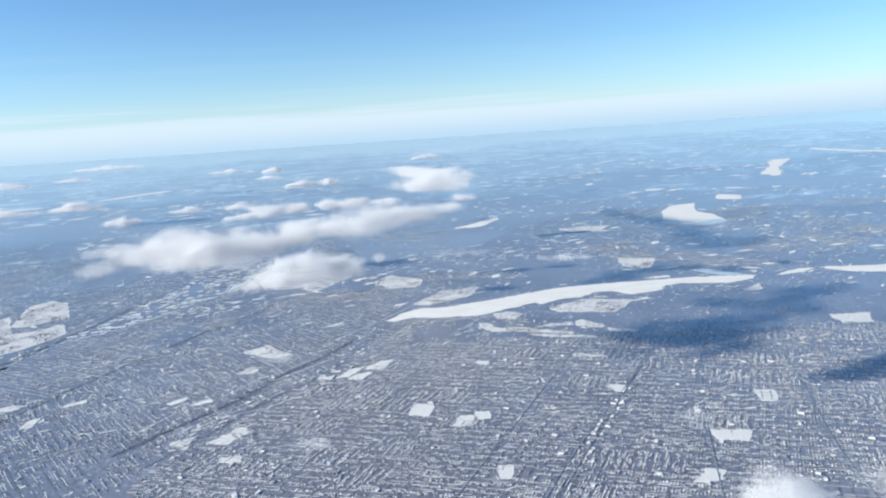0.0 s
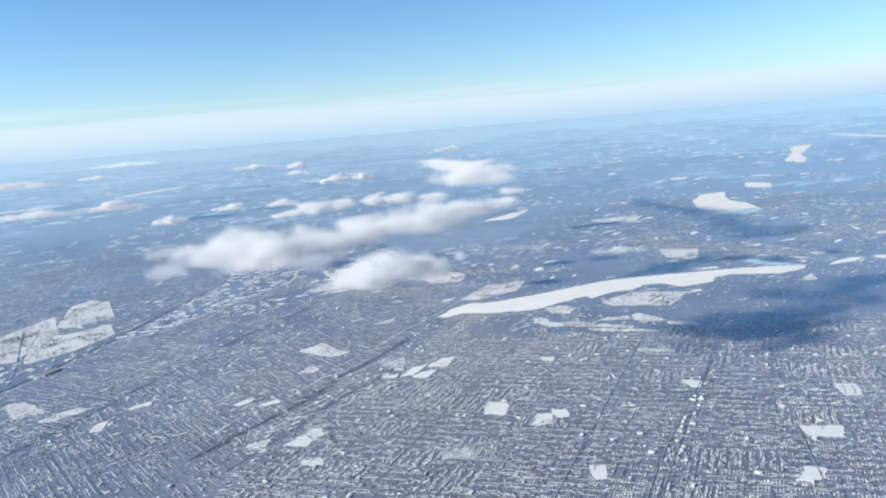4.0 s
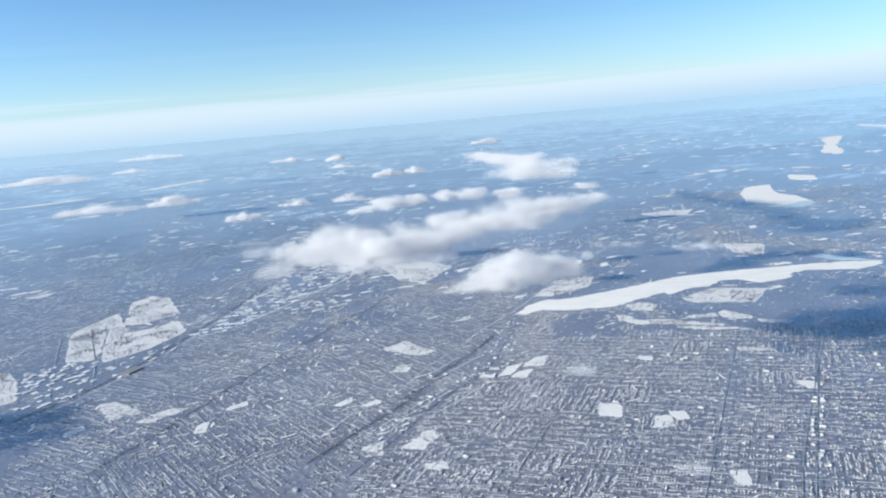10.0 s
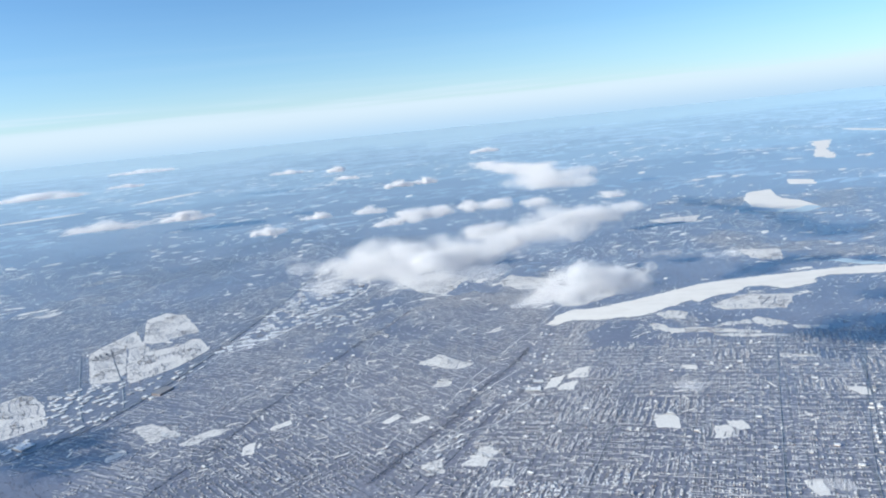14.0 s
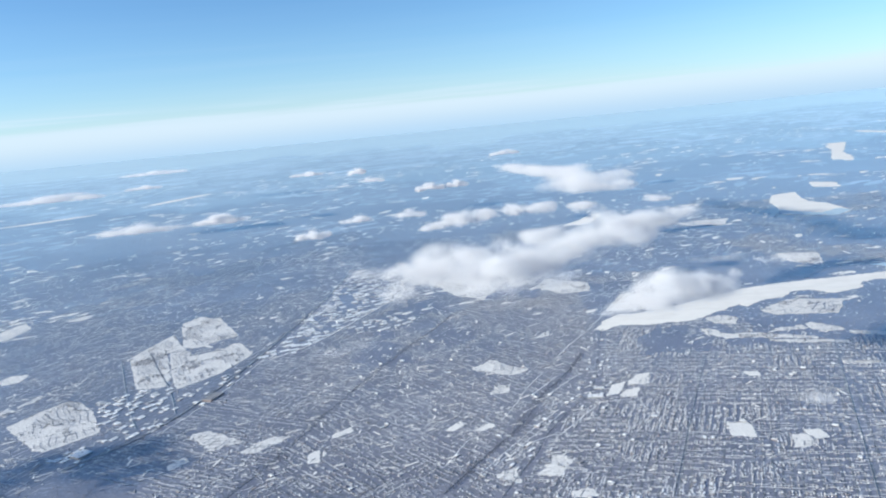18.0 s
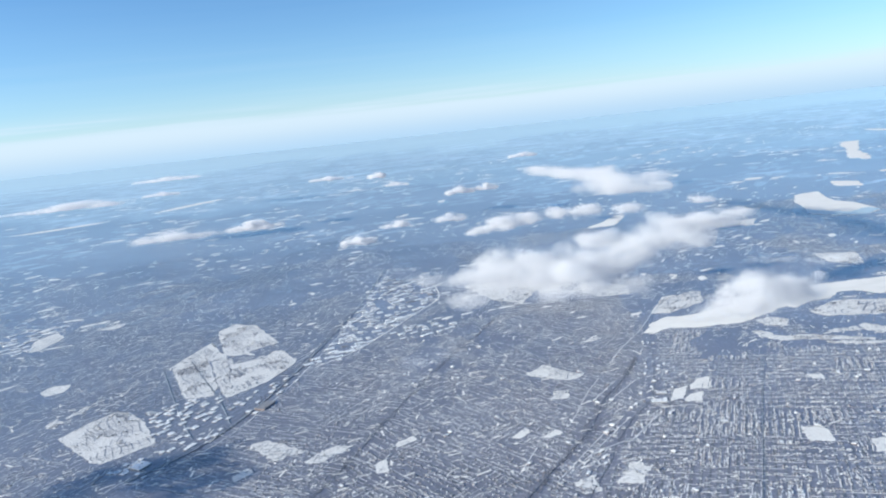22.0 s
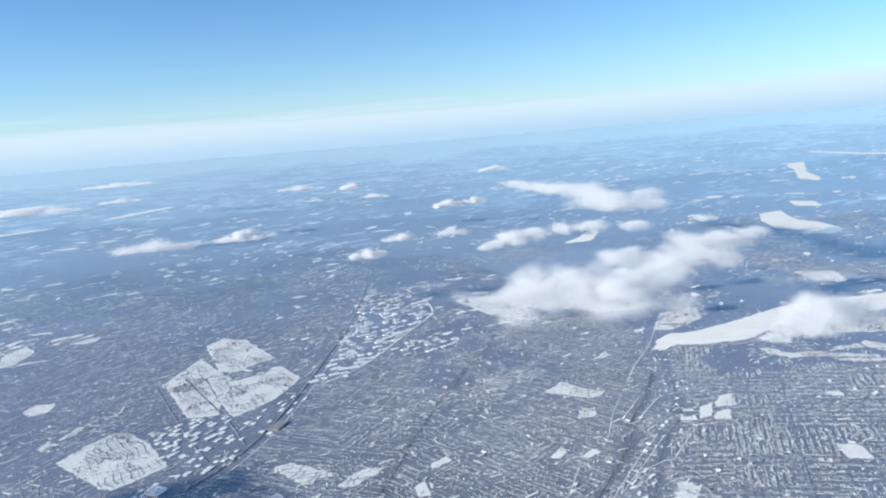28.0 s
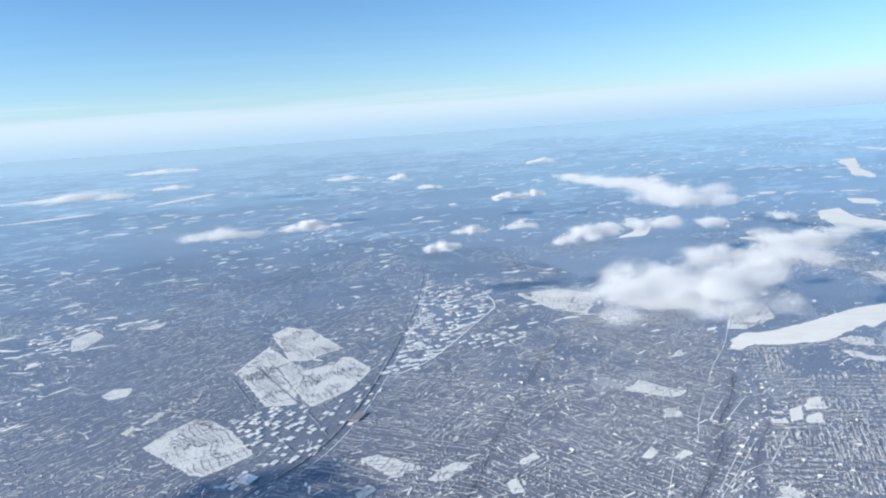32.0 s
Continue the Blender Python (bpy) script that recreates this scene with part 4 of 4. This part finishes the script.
paths("cemetery_paths", FIELDS["cemetery"][1], (-58, 22), 2.6, 0.56, 0.16, 8.0, 71, "narrow dark paths and hedge rows between the graves")
paths("fairway_hedges", FIELDS["golf_course"][1], (14, 70), 5.0, 0.5, 0.3, 14.0, 72, "dark rows of shrubs between the fairways")
paths("park_paths", FIELDS["park_field"][1], (12, 75), 3.0, 0.5, 0.16, 4.0, 73, "dark paths and hedges across the park lawns")
paths("yard_edges", FIELDS["school_field"][1], (-13, 69), 3.2, 0.42, 0.14, 1.5, 74, "dark fences and trodden lines on the school fields")
for line in ([(-302, 402), (-284, 371), (-268, 345), (-258, 326), (-250, 309)], [(-314, 391), (-285, 336), (-272, 312), (-262, 296)]):
    ribbon("cemetery_road", line, 0.8, 0.10, ASPHALT, "dark straight road through the cemetery")

# ---- larger buildings ----
def unit_box(name, material, parapet=0.0):
    bm = bmesh.new()
    bmesh.ops.create_cube(bm, size=1.0)
    bmesh.ops.translate(bm, verts=bm.verts, vec=(0, 0, 0.5))
    if parapet:
        up = [f for f in bm.faces if f.normal.z > 0.9]
        bmesh.ops.inset_region(bm, faces=up, thickness=0.04)
        up = [f for f in bm.faces if f.normal.z > 0.9 and len(f.verts) == 4 and f.calc_area() > 0.5]
        bmesh.ops.translate(bm, verts=up[0].verts, vec=(0, 0, -parapet))
    me = bpy.data.meshes.new(name)
    bm.to_mesh(me)
    bm.free()
    me.materials.append(material)
    return me


WALL_ME, ROOF_ME, UNIT_ME = unit_box("wall", WALL), unit_box("roof", ROOF, 0.3), unit_box("rooftop_unit", WALL)


def building(name, x, y, turn, w, d, h, label, category="building", group=""):
    root = tagged(new(name), label, category, group=group)
    root.matrix_world = pose(x, y, 0, 0, 0, turn)
    wall = new("wall", WALL_ME)
    wall.parent, wall.scale, wall.location = root, (w, d, h), (0, 0, -0.02)
    roof = new("roof", ROOF_ME)
    roof.parent, roof.scale, roof.location = root, (w * 1.01, d * 1.01, 0.10), (0, 0, h - 0.02)
    if w > 2.5:
        for sx, sy in ((0.2, 0.1), (-0.22, -0.15)):
            u = new("rooftop_unit", UNIT_ME)
            u.parent, u.scale, u.location = root, (0.1 * w, 0.12 * d, 0.14), (sx * w, sy * d, h + 0.05)
    return root


SITES = []


def industrial(count, zone, turn, size, label, group):
    """Flat-roofed halls strewn over a piece of business land, clear of one another."""
    xs, ys = [p[0] for p in zone], [p[1] for p in zone]
    made, tries = 0, 0
    while made < count and tries < count * 40:
        tries += 1
        x, y = rng.uniform(min(xs), max(xs)), rng.uniform(min(ys), max(ys))
        xa, ya = np.array([x]), np.array([y])
        if blocked(xa, ya)[0] or not inside(zone, xa, ya)[0] or abs(x - line_x(RAIL, y)) < 1.6:
            continue
        w, d = size * (0.6 + 0.8 * rng.random()), size * (0.5 + 0.5 * rng.random())
        if any(abs(x - q[0]) + abs(y - q[1]) < 0.55 * (w + q[2]) + 0.4 for q in SITES):
            continue
        SITES.append((x, y, w))
        building("warehouse", x, y, turn + rng.normal(0, 4), w, d, 0.14 + 0.1 * rng.random(), label, "warehouse", group)
        made += 1


industrial(135, WORK_ZONES[0], 28, 4.2, "flat-roofed warehouse under bright snow in the valley", "valley warehouses")
industrial(45, WORK_ZONES[1], 62, 2.9, "low flat-roofed works building with snowy roof", "works by the cemetery")
industrial(22, WORK_ZONES[2], 30, 3.6, "flat-roofed hall with snow beside the valley", "halls beside the valley")
industrial(42, WORK_ZONES[3], 68, 2.6, "trackside shed with a snow-white roof", "trackside sheds")
industrial(24, WORK_ZONES[4], 60, 5.0, "broad flat-roofed shopping hall under snow", "shopping halls")
building("commercial_building", -67.5, 292.5, -8, 6.2, 3.0, 0.3, "long school block with a white flat roof", "building")
building("commercial_building", -64.5, 300.5, -8, 4.2, 2.0, 0.3, "short school wing with a white flat roof", "building")
for _ in range(36):   # along the parkway
    y = rng.uniform(215, 370)
    x = line_x(PARKWAY, y) + rng.choice((-1, 1)) * (1.2 + 5 * rng.random())
    if not blocked(np.array([x]), np.array([y]))[0] and not any(abs(x - q[0]) + abs(y - q[1]) < 2.4 for q in SITES):
        SITES.append((x, y, 1.5))
        building("warehouse", x, y, 62 + rng.normal(0, 5), 0.8 + 1.6 * rng.random(), 0.6 + 0.7 * rng.random(), 0.24, "small flat-roofed works hall by the parkway under snow", "warehouse", "works halls by the parkway")
for label, group, count, region, turn, size in (
        ("long flat-roofed apartment block with snow on top", "town apartment blocks", 70, (-70, 190, 150, 335), 69, 1.7),
        ("flat-roofed school or shop building under snow", "town shops and schools", 60, (-200, 190, -70, 420), -47, 1.7),
        ("low flat-roofed shop along the avenue", "shops along the avenue", 26, (28, 205, 58, 272), 68, 1.45)):
    for _ in range(count):
        x, y = rng.uniform(region[0], region[2]), rng.uniform(region[1], region[3])
        if group == "shops along the avenue":
            x = line_x(AVENUES[3], y) + rng.choice((-1, 1)) * (1.0 + 0.8 * rng.random())
        if blocked(np.array([x]), np.array([y]))[0] or any(abs(x - q[0]) + abs(y - q[1]) < 2.2 for q in SITES):
            continue
        SITES.append((x, y, 1.5))
        building("commercial_building", x, y, turn + rng.choice((0, 82)), size * (0.6 + 0.8 * rng.random()), size * (0.4 + 0.4 * rng.random()), 0.26 + 0.1 * rng.random(), label, "building", group)
building("warehouse", -239, 326, 70, 9, 5, 0.5, "big warehouse with a plain snow-white roof", "warehouse")
building("warehouse", -275, 275, 62, 6, 6, 0.5, "square warehouse with a pale snowy roof", "warehouse")


# ---- clouds ----
rng = np.random.default_rng(11)


def heaped(lobes, spread=0.6, count=4):
    """Adds smaller lobes, heaped unevenly on each large one."""
    out = []
    for x, y, z, a, b, c in lobes:
        out.append((x, y, z, 1.06 * a, 1.15 * b, 1.06 * c))
        for _ in range(count):
            f = rng.uniform(0.4, 0.7)
            u, v = rng.normal(0, spread, 2)
            out.append((x + u * a, y + v * b, z + c * rng.uniform(-0.35, 0.75), f * a, f * b, f * c))
    return out


BANK = [(-143, 278, 60.6, 10, 11, 3.4), (-131, 277, 61.6, 14, 16, 5.8), (-119, 275, 62, 18, 20, 7.6), (-103, 277, 61.5, 18, 19, 7), (-99, 263, 60, 14, 10, 4.6), (-88, 282, 61, 15, 15, 6), (-74, 297, 61, 12, 14, 4.8),
        (-56, 317, 62, 15, 18, 6), (-40, 332, 62.5, 14, 16, 5.5), (-77, 332, 61, 12, 13, 4), (-24, 342, 63, 12, 12, 4.6), (-12, 350, 63.5, 9, 8, 3)]
cloud("cumulus_cloud", heaped(BANK, 0.75, 6), 400000, 0.088, "long white cumulus bank over the reservoir's end", wisp=0.45, seed=3, base=56.6, billows=6, halo=0.9)
cloud("cumulus_cloud", heaped([(-70, 218, 58.5, 7, 5, 2), (-62, 219, 60, 9, 8, 4), (-53, 223, 61.5, 10, 10, 5.4), (-45, 226, 61.5, 8, 9, 4.6), (-39, 229, 60.5, 5, 6, 3)]), 90000, 0.08, "small puffy white cumulus cloud", wisp=0.3, seed=5, base=56.5, billows=3, halo=0.8)
cloud("cumulus_cloud", heaped([(-68, 705, 62, 16, 36, 3), (-57, 672, 62, 17, 28, 3.2), (-48, 640, 62, 20, 28, 4), (-39, 606, 62, 18, 24, 4.4), (-31, 572, 62.5, 20, 26, 5.2), (-34, 540, 62, 18, 22, 5.6), (-34, 508, 62, 22, 24, 7.5), (-16, 488, 61.5, 14, 16, 4)]), 70000, 0.2, "broad white cumulus cloud above woods", wisp=0.4, seed=7, base=58.5, billows=3, halo=0.8)
cloud("cumulus_cloud", heaped([(-130, 394, 60, 8, 9, 2.2), (-118, 407, 61.5, 11, 11, 4), (-105, 415, 61.5, 8, 9, 3)]), 17000, 0.16, "ragged white cumulus puff behind the long bank", wisp=0.4, seed=9, base=58, billows=2, halo=0.8)
cloud("cumulus_cloud", heaped([(-86, 420, 61, 9, 10, 3), (-72, 417, 61.5, 9, 9, 3.2), (-50, 408, 62, 8, 8, 3), (-8, 420, 61, 8, 8, 2)]), 17000, 0.16, "ragged row of white cumulus puffs", wisp=0.45, seed=10, base=58, billows=2, halo=0.8)
for place, size, n, fl, text, sd in (
        ((-197, 389, 62), (8.5, 8, 3.6), 10000, 0.28, "small lone cumulus puff", 13), ((-284, 492, 62), (15, 13, 4), 17000, 0.36, "low white cumulus puff", 14),
        ((-340, 494, 60.5), (28, 18, 4.6), 34000, 0.36, "torn white cumulus cloud", 15), ((-143, 583, 62), (10.5, 10, 4.2), 9000, 0.4, "small round cumulus puff", 16),
        ((-121, 588, 62.5), (8.5, 8, 3.6), 6000, 0.4, "small round cumulus puff", 17), ((-238, 835, 62), (11, 14, 4.6), 9000, 0.55, "distant small cumulus puff", 18),
        ((-302, 870, 62), (18, 18, 3.4), 9000, 0.55, "distant flat cumulus puff", 19), ((-614, 856, 61), (62, 30, 5), 26000, 0.65, "distant long cumulus cloud", 20),
        ((-520, 905, 62), (20, 16, 3), 8000, 0.65, "distant flat cumulus puff", 21),
        ((-64, 930, 62), (17, 16, 4), 8000, 0.65, "distant white cumulus puff", 23), ((-670, 1280, 62), (50, 30, 5), 18000, 0.9, "far thin cloud streak", 24),
        ((33, 73, 63.5), (5, 5, 3), 60000, 0.07, "soft grey-white cloud top close below", 25), ((46, 75, 64), (6, 5, 2.5), 30000, 0.05, "thin wisp of cloud close below", 26),
        ((-155, 205, 56.5), (6.5, 5, 2.4), 4200, 0.1, "thin wisp of cloud vapour", 27), ((-147, 208, 57), (5.5, 4, 2), 2600, 0.1, "thin wisp of cloud vapour", 28),
        ((30, 93, 64.4), (3, 2.6, 1.3), 7000, 0.05, "thin wisp of cloud vapour", 30), ((-45, 154, 55.4), (4.5, 4, 1.6), 7000, 0.08, "thin wisp of cloud vapour", 31),
        ((-30, 123, 49), (4, 3, 1.5), 7000, 0.07, "thin wisp of cloud vapour", 32), ((-149, 446, 61), (10, 9, 2.8), 9000, 0.32, "faint torn cumulus puff", 33),
        ((-180, 440, 61), (9, 9, 3), 12000, 0.3, "faint torn cumulus puff", 34), ((-205, 705, 62), (12, 10, 2.5), 6000, 0.5, "faint torn cumulus puff", 35),
        ((-170, 313, 60), (10, 6, 1.6), 3600, 0.12, "thin wisp of cloud vapour", 36),
        ((-6, 328, 45), (11, 8, 2), 4200, 0.2, "thin wisp of cloud vapour", 37), ((45, 380, 30), (15, 9, 2), 5200, 0.22, "thin wisp of cloud vapour", 38),
        ((-466, 212, 60), (36, 26, 4), 5600, 1.3, "torn white cumulus cloud shading the railway district", 29)):
    thin = "wisp" in text or "streak" in text or "torn" in text
    dark = "shading" in text
    n = int((0.38 if thin else 0.72) * n * (1.0 if size[0] < 7 or dark else 1.6))
    lobes = [(*place, *size), (place[0] + 0.5 * size[0], place[1], place[2] - 0.3, 0.7 * size[0], 0.8 * size[1], 0.7 * size[2])]
    if size[0] >= 7:
        lobes = heaped([(place[0] + k * 0.62 * size[0], place[1], place[2] - abs(k) * 0.25 * size[2], 0.55 * size[0], 0.8 * size[1], (1 - 0.3 * abs(k)) * size[2]) for k in (-1, 0, 1)], 0.5, 3)
    cloud("cumulus_cloud", lobes, n, (0.5 if size[0] < 7 or dark else 0.42) * fl, text, wisp=0.4, seed=sd, base=place[2] - 0.4 * size[2], halo=0.8)
